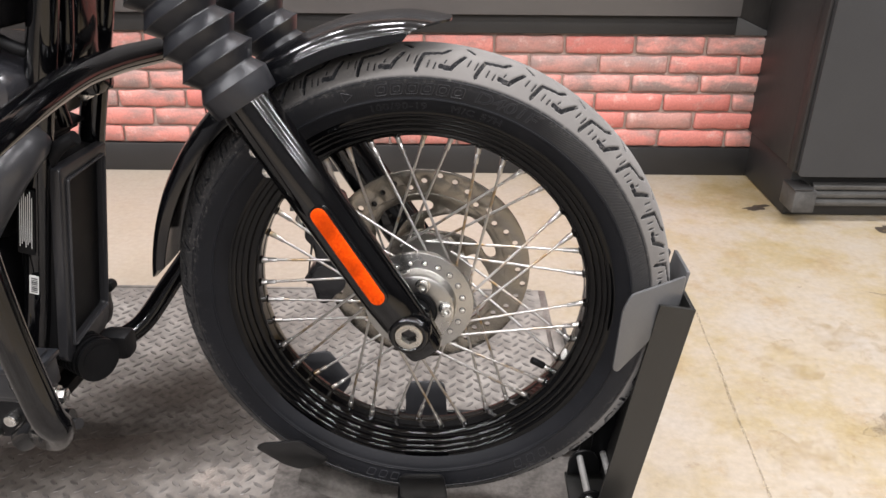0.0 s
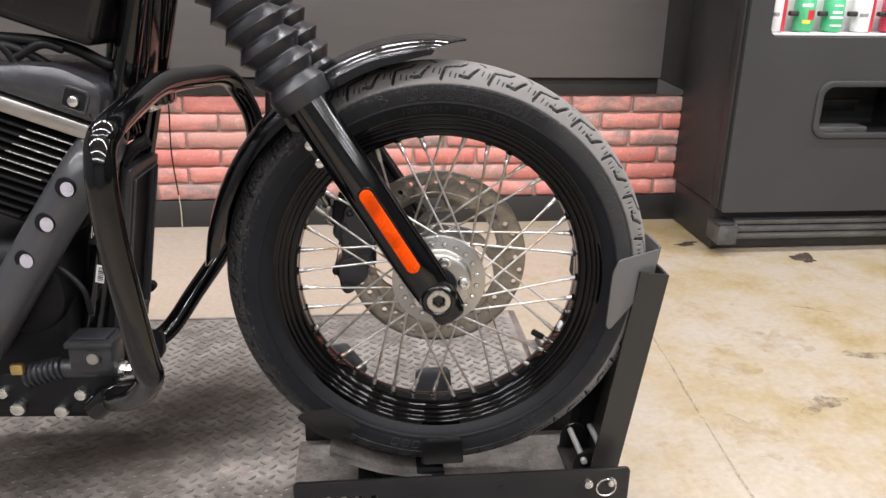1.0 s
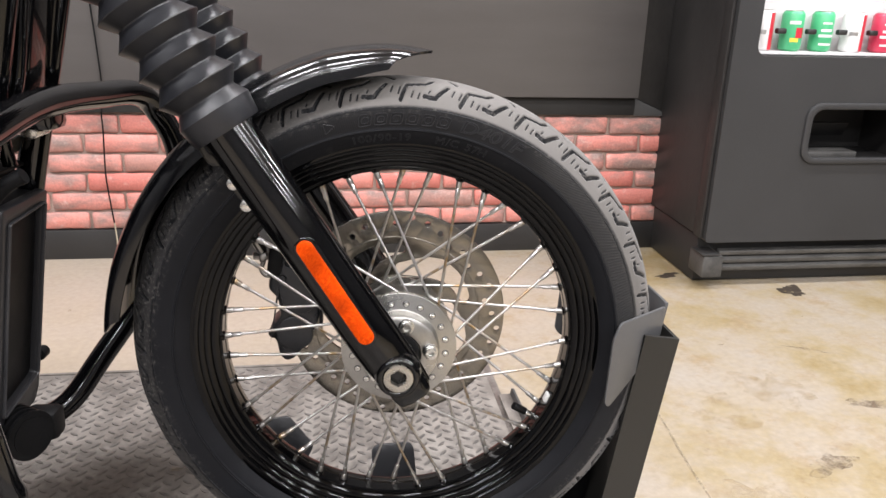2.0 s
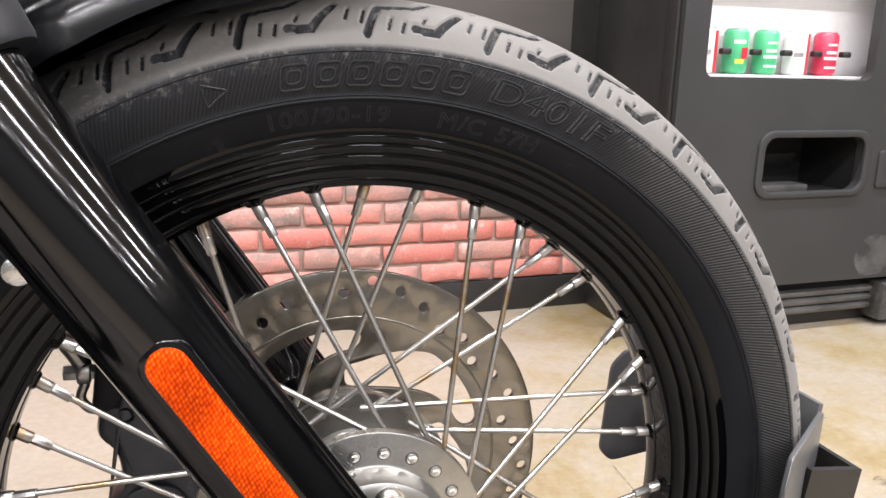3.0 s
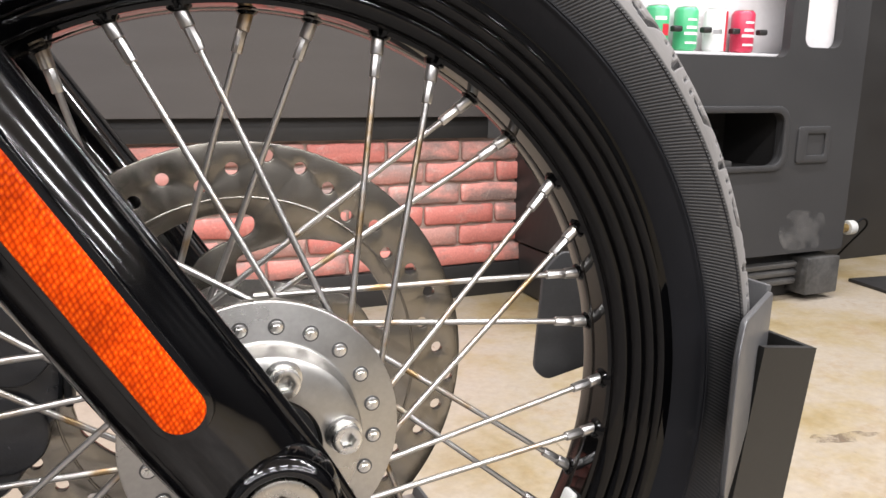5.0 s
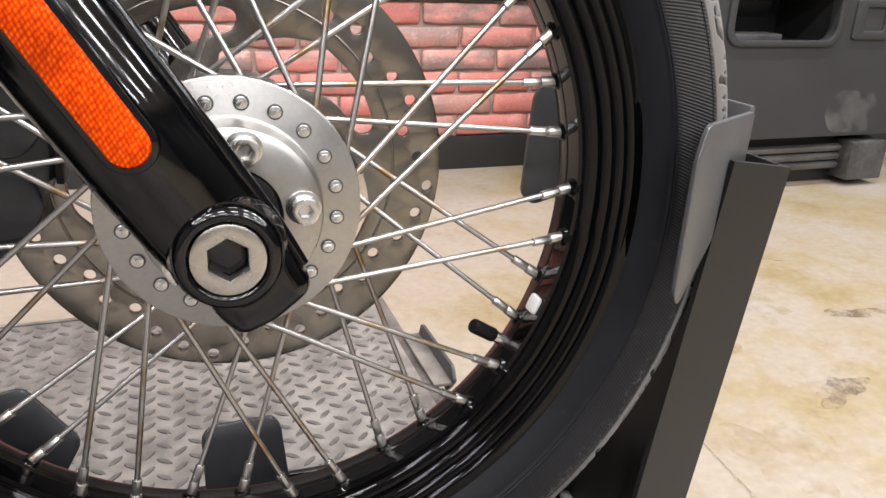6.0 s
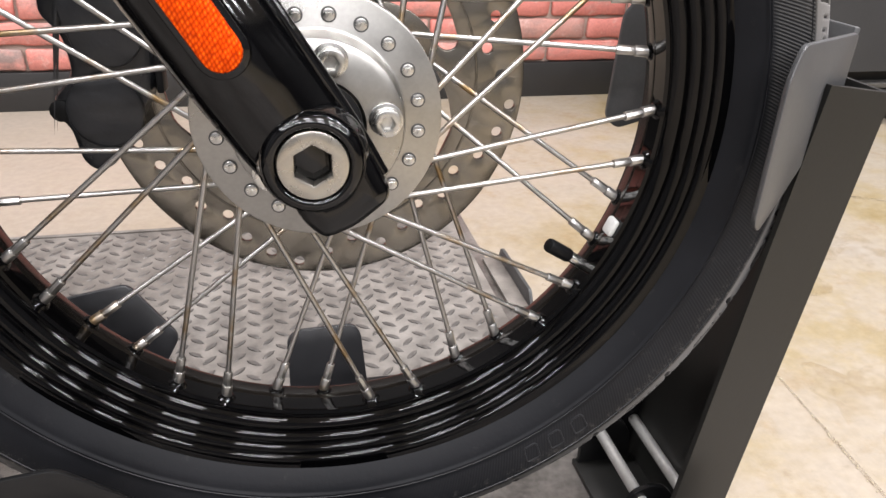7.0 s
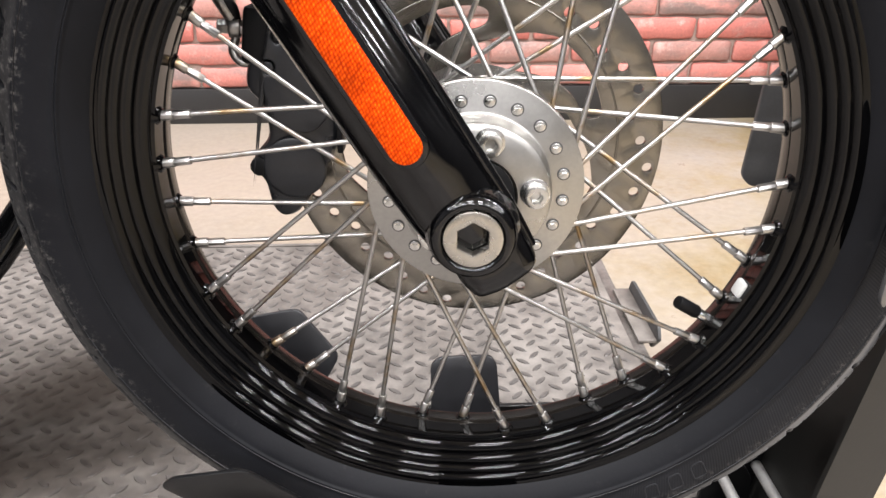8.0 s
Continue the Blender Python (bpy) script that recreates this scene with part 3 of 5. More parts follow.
part("pocket_flap", box((px0 + 0.10, VY + 0.10, pz0 + 0.08), (0.19, 0.008, 0.05), 0.002, m=pose(0, 0, 0, 25)), DEEP, pocket)
part("pocket_sill", box((px0 + 0.11, VY + 0.075, pz0 + 0.006), (0.2, 0.07, 0.02), 0.004), VENT, pocket, "scuffed grey sill")
# coin return
part("coin_return", merge(sheet(round_rect(1.80, 0.438, 1.935, 0.548, 0.012), [round_rect(1.838, 0.462, 1.912, 0.526, 0.006)], 0.01, 0.003, pose(0, VY - 0.007, 0)), box((1.875, VY + 0.012, 0.494), (0.07, 0.01, 0.06), 0.001)), VEND, vend)
# foot
part("base", merge(box(((VX0 + VX1) / 2, VY + 0.37, 0.082), (0.92, 0.6, 0.156), 0.004)), BASE, vend)
for z in (0.060, 0.087, 0.114):
    part("vent_slat", box((1.54, VY + 0.042, z), (0.74, 0.02, 0.017), 0.003, m=pose(0, 0, 0, 20)), VENT, vend)
part("foot", box((1.132, VY + 0.040, 0.080), (0.070, 0.10, 0.074), 0.006), FOOT, vend, "scuffed grey corner foot")
part("foot_cap", box((1.120, VY + 0.030, 0.121), (0.060, 0.085, 0.005), 0.001, m=pose(0, 0, 0)), BASE, vend, "bent black cap over the corner foot")
part("foot", box((1.965, VY + 0.040, 0.080), (0.14, 0.10, 0.120), 0.006), FOOT, vend, "scuffed grey corner foot")
CAN_WHITE = paint("can_white", (0.75, 0.74, 0.73))
CAN_GREEN = paint("can_green", (0.07, 0.42, 0.19))
CAN_RED = paint("can_red", (0.55, 0.03, 0.05))
CAN_MAROON = paint("can_maroon", (0.52, 0.035, 0.08))
CAN_YELLOW = paint("can_yellow", (0.75, 0.60, 0.08))
CAN_TOP = paint("can_top", (0.7, 0.7, 0.7), 0.25, 1.0)


def drink_can(x, mat, band, label):
    """A drinks can: body, lid, and a coloured flash on its front."""
    ob = thing("drink_can", label, "drink can", pose(x, VY + 0.083, 0.7555), "cans in the vending machine")
    rot = pose(0, 0, 0, 90)
    prof = [(0.0, 0.0), (0.0, 0.024), (0.006, 0.031), (0.010, 0.033), (0.108, 0.033), (0.114, 0.030), (0.118, 0.0265)]
    bm = lathe(prof, 28, closed=False)
    bmesh.ops.transform(bm, matrix=rot, verts=bm.verts)
    part("body", bm, mat, ob)
    bm = lathe([(0.118, 0.0265), (0.120, 0.027), (0.1205, 0.0255), (0.117, 0.024), (0.117, 0.0)], 28, closed=False)
    bmesh.ops.transform(bm, matrix=rot, verts=bm.verts)
    part("lid", bm, CAN_TOP, ob)
    if "side flash" in label:
        marks = [(0.004, 0.112, 283, 62, band), (0.050, 0.062, 222, 44, CAN_TOP)]
    elif "dot" in label:
        marks = [(0.040, 0.070, 262, 46, CAN_RED), (0.028, 0.040, 236, 44, CAN_YELLOW), (0.080, 0.090, 225, 60, band)]
    else:
        marks = [(0.044, 0.052, 226, 84, band), (0.060, 0.068, 236, 60, band), (0.082, 0.088, 240, 52, band), (0.020, 0.026, 232, 70, band)]
    for z0, z1, start, sweep, mat in marks:
        bm = lathe([(z0, 0.0334), (z1, 0.0334)], 10, closed=False, start=360 - start - sweep, sweep=sweep)
        bmesh.ops.transform(bm, matrix=rot, verts=bm.verts)
        part("flash", bm, mat, ob, smooth=0)
    return ob


for cx, cm, cb, cl in ((1.226, CAN_WHITE, CAN_RED, "white drinks can with a red side flash"), (1.325, CAN_GREEN, CAN_WHITE, "green drinks can with a red dot and pale marks"), (1.425, CAN_GREEN, CAN_WHITE, "green drinks can with a pale flash"),
                       (1.530, CAN_WHITE, CAN_RED, "white drinks can with a red side flash"), (1.632, CAN_MAROON, CAN_WHITE, "dark red drinks can with pale marks")):
    drink_can(cx, cm, cb, cl)

strip = part("label_strip", box(((WIN[0] + WIN[2]) / 2, VY + 0.045, 1.023), (0.50, 0.006, 0.030), 0.002), PALE, vend, "pale strip of price labels")
for k in range(5):
    part("price_mark", box((1.262 + 0.102 * k, VY + 0.0405, 1.022), (0.016, 0.002, 0.008)), CAN_TOP, strip)
for sx, sz, sw, sh in ((1.86, 0.235, 0.20, 0.13),):
    part("scuff", sheet(rounded([(sx - sw / 2, sz), (sx - sw / 4, sz + sh / 2), (sx + sw / 2, sz + sh / 3), (sx + sw / 2.2, sz - sh / 2), (sx - sw / 3, sz - sh / 2)], 0.03), [], 0.0004, 0, pose(0, VY - 0.0012, 0)), SCUFF, vend, "grey scuff marks on the black enamel", smooth=0)
# lamp inside the drinks machine
glow = bpy.data.lights.new("window_light", "AREA")
glow.shape, glow.size, glow.size_y, glow.energy, glow.color = "RECTANGLE", 0.72, 0.03, 0.36, (1.0, 0.95, 0.955)
glow_ob = new("window_light", glow)
glow_ob.matrix_world = pose(1.5, VY + 0.06, 1.29)

# dark partition beyond the machine, and the pipe end behind it
solid("wall_partition", box((2.9, 1.68, 1.2), (1.6, 0.05, 2.4), 0.002), BASE, "black partition beside the machine", "wall", "structure")
pipe = thing("gas_valve", "brass and white pipe valve low on the black partition", "valve", pose(2.30, 1.49, 0.170))
part("pipe", rod((-0.09, 0, 0), (0.03, 0, 0), 0.016, 16, bevel=0.002), BRASS, pipe)
part("collar", rod((0.03, 0, 0), (0.065, 0, 0), 0.026, 20, bevel=0.004), WHITE_LEAD, pipe)
part("lever", box((-0.05, -0.018, 0.026), (0.014, 0.012, 0.04), 0.003), WHITE_LEAD, pipe)
part("hose", tube([(0.06, 0, 0.0), (0.10, -0.01, 0.03), (0.135, 0.0, 0.0), (0.13, 0.06, -0.08), (0.12, 0.14, -0.19)], 0.004, 10), DEEP, pipe)
solid("floor_mat", box((2.75, 0.95, 0.006), (1.1, 0.75, 0.012), 0.003, m=pose(0, 0, 0, 0, 0, -8)), BASE, "black rubber mat on the floor", "mat")

# wire hanging down the wall
wire = solid("wall_wire", tube([(-0.82, WALL_Y - 0.064, 1.25), (-0.80, WALL_Y - 0.064, 0.9), (-0.79, WALL_Y - 0.062, 0.60), (-0.808, WALL_Y - 0.036, 0.50), (-0.810, WALL_Y - 0.033, 0.44), (-0.818, WALL_Y - 0.031, 0.3), (-0.814, WALL_Y - 0.029, 0.20), (-0.809, WALL_Y - 0.028, 0.13)], 0.0026, 8), DEEP, "thin dark wire hanging down the brick wall", "wire")

part("wire_end", tube([(-0.809, WALL_Y - 0.028, 0.13), (-0.807, WALL_Y - 0.026, 0.07), (-0.809, WALL_Y - 0.026, 0.004)], 0.0024, 8), CRUMB, wire, "pale yellowed end of the wire")

# stains and a crack in the floor
def blot(x, y, rx, ry, seed, mat, label, turn=0.0, z=0.0006):
    rnd = random.Random(seed)
    bm = bmesh.new()
    n = 34
    ph = [rnd.uniform(0, 6.28) for _ in range(5)]
    vs = []
    for k in range(n):
        a = 2 * math.pi * k / n
        w = 1 + 0.22 * math.sin(2 * a + ph[0]) + 0.18 * math.sin(3 * a + ph[1]) + 0.13 * math.sin(5 * a + ph[2]) + 0.10 * math.sin(9 * a + ph[3])
        q = Vector((rx * w * math.cos(a), ry * w * math.sin(a), 0))
        q.rotate(Euler((0, 0, radians(turn))))
        vs.append(bm.verts.new(q + Vector((x, y, z))))
    bm.faces.new(vs)
    return solid("floor_stain", bm, mat, label, "stain", "structure", smooth=0)


blot(1.409, 1.235, 0.035, 0.05, 1, STAIN, "dark oil stain under the vending machine")
blot(1.05, 1.40, 0.045, 0.018, 2, STAIN, "thin dark oil stain on the floor", 15)
blot(0.928, 0.312, 0.055, 0.030, 3, FAINT, "brown stain on the concrete floor", 20)
blot(1.19, 0.532, 0.060, 0.022, 4, FAINT, "brown stain on the concrete floor", -10)
blot(0.80, 0.52, 0.10, 0.055, 6, OCHRE, "yellow-brown cloudy patch on the concrete floor", 35)
blot(0.98, 0.62, 0.07, 0.10, 7, OCHRE, "yellow-brown cloudy patch on the concrete floor", 10)
blot(0.72, 0.20, 0.06, 0.09, 8, OCHRE, "yellow-brown cloudy patch on the concrete floor", -20)
blot(1.195, 0.823, 0.06, 0.006, 5, FAINT, "thin scratch mark on the concrete floor", -25)
crack_pts = [(0.662, 0.74), (0.652, 0.604), (0.647, 0.539), (0.639, 0.456), (0.635, 0.395), (0.626, 0.302), (0.622, 0.258), (0.617, 0.155), (0.611, 0.067), (0.604, -0.03), (0.596, -0.14), (0.584, -0.30)]
crack_line = [Vector((x + 0.002 * math.sin(17 * i), y, 0.0008)) for i, (x, y) in enumerate(crack_pts)]
bm = bmesh.new()
left, right = [], []
for i, q in enumerate(crack_line):
    w = 0.0026 + 0.0009 * math.sin(5 * i)
    left.append(bm.verts.new(q + Vector((-w, 0, 0))))
    right.append(bm.verts.new(q + Vector((w, 0, 0))))
for i in range(len(left) - 1):
    bm.faces.new((left[i], left[i + 1], right[i + 1], right[i]))
solid("floor_crack", bm, CRACK, "hairline crack across the concrete floor", "crack", "structure", smooth=0)

crumb_rnd = random.Random(12)
bm = bmesh.new()
for _ in range(260):
    k = crumb_rnd.randrange(len(crack_line) - 1)
    q = crack_line[k].lerp(crack_line[k + 1], crumb_rnd.random()) + Vector((crumb_rnd.gauss(0, 0.0022), 0, 0))
    size = crumb_rnd.uniform(0.0005, 0.0013)
    one = bmesh.ops.create_icosphere(bm, subdivisions=1, radius=size)["verts"]
    bmesh.ops.translate(bm, vec=q, verts=one)
tagged(solid("crack_crumbs", bm, CRUMB, "pale crumbs of concrete along the floor crack", "crumbs", "stuff", smooth=60), kind="stuff")

# ---- lift platform of tread plate ----
DECK = 0.088
# PY0: near side extended out of view so the gloss black reflects dark steel
PX0, PX1, PY0, PY1 = -2.2, 0.262, -1.35, 0.685
lift = thing("lift_platform", "low steel motorcycle lift deck of worn tread plate", "lift platform", pose(0, 0, 0))
deck = part("deck", box(((PX0 + PX1) / 2, (PY0 + PY1) / 2, DECK - 0.004), (PX1 - PX0, PY1 - PY0, 0.008), 0.001), PLATE, lift, "worn steel tread plate", smooth=0)
part("side_rail", box(((PX0 + PX1) / 2, PY1 - 0.02, DECK / 2 - 0.006), (PX1 - PX0 - 0.02, 0.03, DECK - 0.012), 0.003), BASE, lift)
part("side_rail", box(((PX0 + PX1) / 2, PY0 + 0.02, DECK / 2 - 0.006), (PX1 - PX0 - 0.02, 0.03, DECK - 0.012), 0.003), BASE, lift)
part("end_rail", box((PX1 - 0.001, (PY0 + PY1) / 2, DECK / 2 - 0.001), (0.018, PY1 - PY0 - 0.004, DECK + 0.004), 0.003), BARE_STEEL, lift, "dirty steel end rail")
part("edge_lip", box(((PX0 + PX1) / 2, PY1 - 0.004, DECK + 0.001), (PX1 - PX0 - 0.05, 0.008, 0.004), 0.001), PLATE, lift)
stop = part("stop_plate", box((0.274, 0.425, DECK + 0.0045), (0.026, 0.146, 0.005), 0.001), PLATE, lift, "folded steel stop plate at the deck's end")
part("upright", sheet(rounded([(0.506, 0.080), (0.490, 0.113), (0.480, 0.114), (0.358, 0.116), (0.346, 0.098), (0.372, 0.070)], 0.005), [], 0.005, 0.001, pose(0.2905, 0, 0, 0, 0, 90)), POWDER, stop, "dark grey upright of the stop plate")
# raised bars of the tread plate
def tread_bars():
    """Rows of flat-topped lozenge bars, turned in alternate columns."""
    dx, dy = 0.0168, 0.0288
    L, W, H = 0.0112, 0.0036, 0.0013
    ring = [(-L, 0), (-L * 0.55, W * 0.85), (0, W), (L * 0.55, W * 0.85), (L, 0), (L * 0.55, -W * 0.85), (0, -W), (-L * 0.55, -W * 0.85)]
    verts, faces = [], []
    nx, ny = int((PX1 - 0.04 + 1.25) / dx), int((PY1 + 0.70) / dy)
    for i in range(nx):
        for j in range(ny):
            x, y = PX1 - 0.030 - i * dx, PY1 - 0.020 - (j + 0.5 * (i % 2)) * dy
            a = radians(48 if i % 2 else -37)
            ca, sa = math.cos(a), math.sin(a)
            k = len(verts)
            verts += [(x + u * ca - v * sa, y + u * sa + v * ca, DECK - 0.0002) for u, v in ring]
            verts += [(x + 0.80 * (u * ca - v * sa), y + 0.80 * (u * sa + v * ca), DECK + H) for u, v in ring]
            faces += [(k + q, k + (q + 1) % 8, k + 8 + (q + 1) % 8, k + 8 + q) for q in range(8)] + [tuple(range(k + 8, k + 16))]
    me = bpy.data.meshes.new("tread_bars")
    me.from_pydata(verts, [], faces)
    me.materials.append(BARS)
    return me


tagged(shared("tread_relief", tread_bars(), deck), "raised lozenge bars of the tread plate", kind="stuff")

# painted shadow of the motorcycle, mixed with oily grime where the engine drips on the plate
def shade_grime(x, y, rx, ry, turn):
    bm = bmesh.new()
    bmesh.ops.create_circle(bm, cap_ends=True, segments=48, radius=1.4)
    ob = solid("deck_stain", bm, SHADE_GRIME, "motorcycle's shadow and oily grime painted on the tread plate", "stain", "structure", smooth=0)
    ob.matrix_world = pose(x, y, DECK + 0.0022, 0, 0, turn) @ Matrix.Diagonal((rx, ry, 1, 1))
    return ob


shade_grime(-0.58, 0.13, 0.42, 0.16, 22)
shade_grime(-0.48, 0.27, 0.26, 0.16, 15)
blot(-0.335, 0.045, 0.045, 0.030, 9, DUST, "pale dusty patch on the tread plate", 30, DECK + 0.0016)
blot(-0.365, 0.300, 0.010, 0.006, 10, OCHRE, "small yellow spot on the tread plate", 20, DECK + 0.0019)

# ---- wheel chock ----
chock = thing("wheel_chock", "dark grey steel wheel chock bolted on the lift deck", "wheel chock", pose(0, 0, 0))
RAIL_Y = 0.118
for sy in (1, -1):
    holes = [ring_points(-0.205 + 0.024 * k, 0.142, 0.006, 12) for k in range(5)] if sy < 0 else []
    rail = part("side_rail", sheet(round_rect(-0.235, DECK + 0.002, 0.308, 0.176, 0.008), holes, 0.006, 0.001, pose(0, sy * RAIL_Y - 0.003, 0)), BLACK_POWDER, chock, "dark grey side rail with pin holes")
part("base_plate", box((0.02, 0, DECK + 0.0045), (0.53, 2 * RAIL_Y - 0.008, 0.006), 0.001), BARE_STEEL, chock, "bare steel base plate")
for bx, bz in ((0.238, 0.152), (0.277, 0.153)):
    part("bolt", rod((bx, -RAIL_Y - 0.012, bz), (bx, -RAIL_Y - 0.002, bz), 0.0075, 12, bevel=0.002), STEEL, rail, "zinc bolt head")
part("pin_ring", tube([(0.266 + 0.016 * math.cos(a), -RAIL_Y - 0.0135, 0.148 + 0.016 * math.sin(a)) for a in np.linspace(0, 2 * math.pi, 17)], 0.0013, 8, 2), STEEL, rail, "wire ring of the locking pin")
# leaning post, a folded channel
POST_TOP, POST_BOT = (0.329, 0.497), (0.274, 0.097)
def post_shape():
    d = Vector((POST_TOP[0] - POST_BOT[0], 0, POST_TOP[1] - POST_BOT[1]))
    length = d.length
    tilt = math.degrees(math.atan2(d.x, d.z))
    fold = [(-0.023, -0.0745), (0.0235, -0.0745), (0.0235, 0.0745), (-0.023, 0.0745), (-0.023, 0.0695), (0.0185, 0.0695), (0.0185, -0.0695), (-0.023, -0.0695)]
    bm = sheet(fold, [], length, 0.0, pose(0, 0, 0, 90))
    bmesh.ops.transform(bm, matrix=pose(POST_BOT[0], 0, POST_BOT[1], 0, tilt, 0), verts=bm.verts)
    return bm
part("post", post_shape(), POST, chock, "folded steel post leaning forward")
# cup that holds the front of the tyre: two side wings and a back
def wing(sy):
    """One side of the cup: a long paddle beside the tyre that bends round to the back."""
    bm = sheet(rounded([(0.2500, 0.512), (0.2605, 0.5305), (0.346, 0.5245), (0.341, 0.484), (0.322, 0.462), (0.282, 0.436), (0.2540, 0.4190), (0.2460, 0.428)], 0.006), [], 0.005, 0.0012, Matrix.Identity(4))
    for v in bm.verts:
        v.co.y = sy * (0.038 + 0.72 * (0.346 - v.co.x)) + (v.co.y - 0.0025)
    return bm


for sy in (-1, 1):
    part("cup_wing", wing(sy), WING, chock, "bent steel wing beside the tyre", smooth=30)
part("cup_back", box((0.346, 0, 0.498), (0.005, 0.066, 0.058), 0.0015, m=pose(0, 0, 0, 0, 8, 0)), WING, chock)
# cradle ears and curved floor under the tyre
def cradle(sy, front):
    if front:
        up = 0.022 if sy > 0 else 0.0
        out = rounded([(-0.030, 0.165), (-0.030, 0.222 + up), (-0.022, 0.229 + up), (0.028, 0.230 + up), (0.034, 0.222 + up), (0.040, 0.165)], 0.006)
    else:
        up, on = (0.007, 0.012) if sy > 0 else (0.0, 0.0)
        out = rounded([(-0.226 + on, 0.280 + up), (-0.216 + on, 0.290 + up), (-0.164 + on, 0.298 + up), (-0.127 + on, 0.254 + up), (-0.141 + on, 0.238), (-0.172 + on, 0.226), (-0.194 + on, 0.240)], 0.007)
    bm = sheet(out, [], 0.004, 0.001, Matrix.Identity(4))
    for v in bm.verts:
        v.co.y = sy * (0.070 + 0.32 * max(v.co.z - (0.165 if front else 0.2), 0) * 1.0) + v.co.y - 0.002
    return bm
for sy in (-1, 1):
    for fr in (True, False):
        part("cradle_ear", cradle(sy, fr), SATIN if sy > 0 else BLACK_POWDER, chock, "dark grey steel ear of the tyre cradle")
rows = []
for k in range(15):
    a = radians(-92 - 30 * k / 14)
    rows.append((0.339 * math.cos(a), 0.478 + 0.339 * math.sin(a)))
bm = bmesh.new()
grid = [[bm.verts.new((x, y, z)) for y in (-0.072, -0.05, 0.0, 0.05, 0.072)] for x, z in rows]
for a, b in zip(grid, grid[1:]):
    for j in range(4):
        bm.faces.new((a[j], a[j + 1], b[j + 1], b[j]))
bmesh.ops.solidify(bm, geom=bm.faces[:], thickness=0.004)
part("cradle_floor", bm, BARE_STEEL, chock, "curved bare steel floor of the cradle")
part("cradle_support", merge(box((-0.02, 0, 0.116), (0.06, 0.13, 0.05), 0.003), box((-0.12, 0, 0.112), (0.03, 0.13, 0.04), 0.003)), DEEP, chock)
# pivot bracket in front of the tyre: two round-topped plates joined by rods
LOBE = rounded([(0.236, 0.095), (0.237, 0.130), (0.246, 0.147), (0.261, 0.152), (0.277, 0.147), (0.286, 0.132), (0.290, 0.095)], 0.006)
for by in (-0.040, 0.050):
    part("bracket", sheet(LOBE, [], 0.005, 0.001, pose(0, by, 0)), BLACK_POWDER, chock, "round-topped steel bracket plate")
for rx_ in (0.254, 0.294):
    part("pivot_rod", rod((rx_, -0.048, 0.137), (rx_, 0.062, 0.138), 0.0054, 14, bevel=0.001), ROD, chock, "dull zinc pivot rod")
part("gusset", sheet(rounded([(0.270, 0.095), (0.300, 0.095), (0.320, 0.370), (0.288, 0.370)], 0.004), [], 0.005, 0.001, pose(0, 0.062, 0)), DEEP, chock, "black gusset plate behind the post")
part("bracket_foot", box((0.268, 0.007, 0.0985), (0.07, 0.10, 0.006), 0.001), POST, chock)


# ---- motorcycle ----
bike = thing("motorcycle", "black cruiser motorcycle with spoked front wheel standing on the lift", "motorcycle", pose(0, 0, 0.478, -2.3, 0, -3.5))
SIDE_Y = 0.101
AXIS = Vector((-0.539, 0, 0.842)).normalized()
FOOT = Vector((-0.006, 0, 0.0))


def on_fork(s, y=0.0, across=0.0):
    """A point s metres up the fork, moved across it towards the front."""
    return FOOT + AXIS * s + Vector((0.842, 0, 0.539)) * across + Vector((0, y, 0))


# tyre
SECTION = [(-0.0345, 0.2560), (-0.0378, 0.2590), (-0.0402, 0.2635), (-0.0423, 0.2660), (-0.0444, 0.2710), (-0.0450, 0.2725), (-0.0463, 0.2731), (-0.0464, 0.2739), (-0.0456, 0.2745), (-0.0473, 0.2790), (-0.0490, 0.2870), (-0.0496, 0.2940), (-0.0495, 0.2975), (-0.0492, 0.2996), (-0.0487, 0.3012)]
PERIODS, STEPS = 28, 72
TREAD_R = 0.3315
GROOVES = [((-0.001, 0.0462), (0.007, 0.030)), ((0.007, 0.030), (0.030, 0.027)), ((0.030, 0.027), (0.037, 0.021)),
           ((0.028, 0.0425), (0.041, 0.0438)), ((0.041, 0.0438), (0.056, 0.029)), ((0.058, 0.012), (0.066, 0.020))]
TICKS = [((0.012, 0.041), (0.014, 0.035)), ((0.020, 0.042), (0.022, 0.037)), ((0.033, 0.036), (0.035, 0.033)), ((-0.013, 0.036), (-0.010, 0.029)), ((-0.004, 0.038), (-0.001, 0.030))]


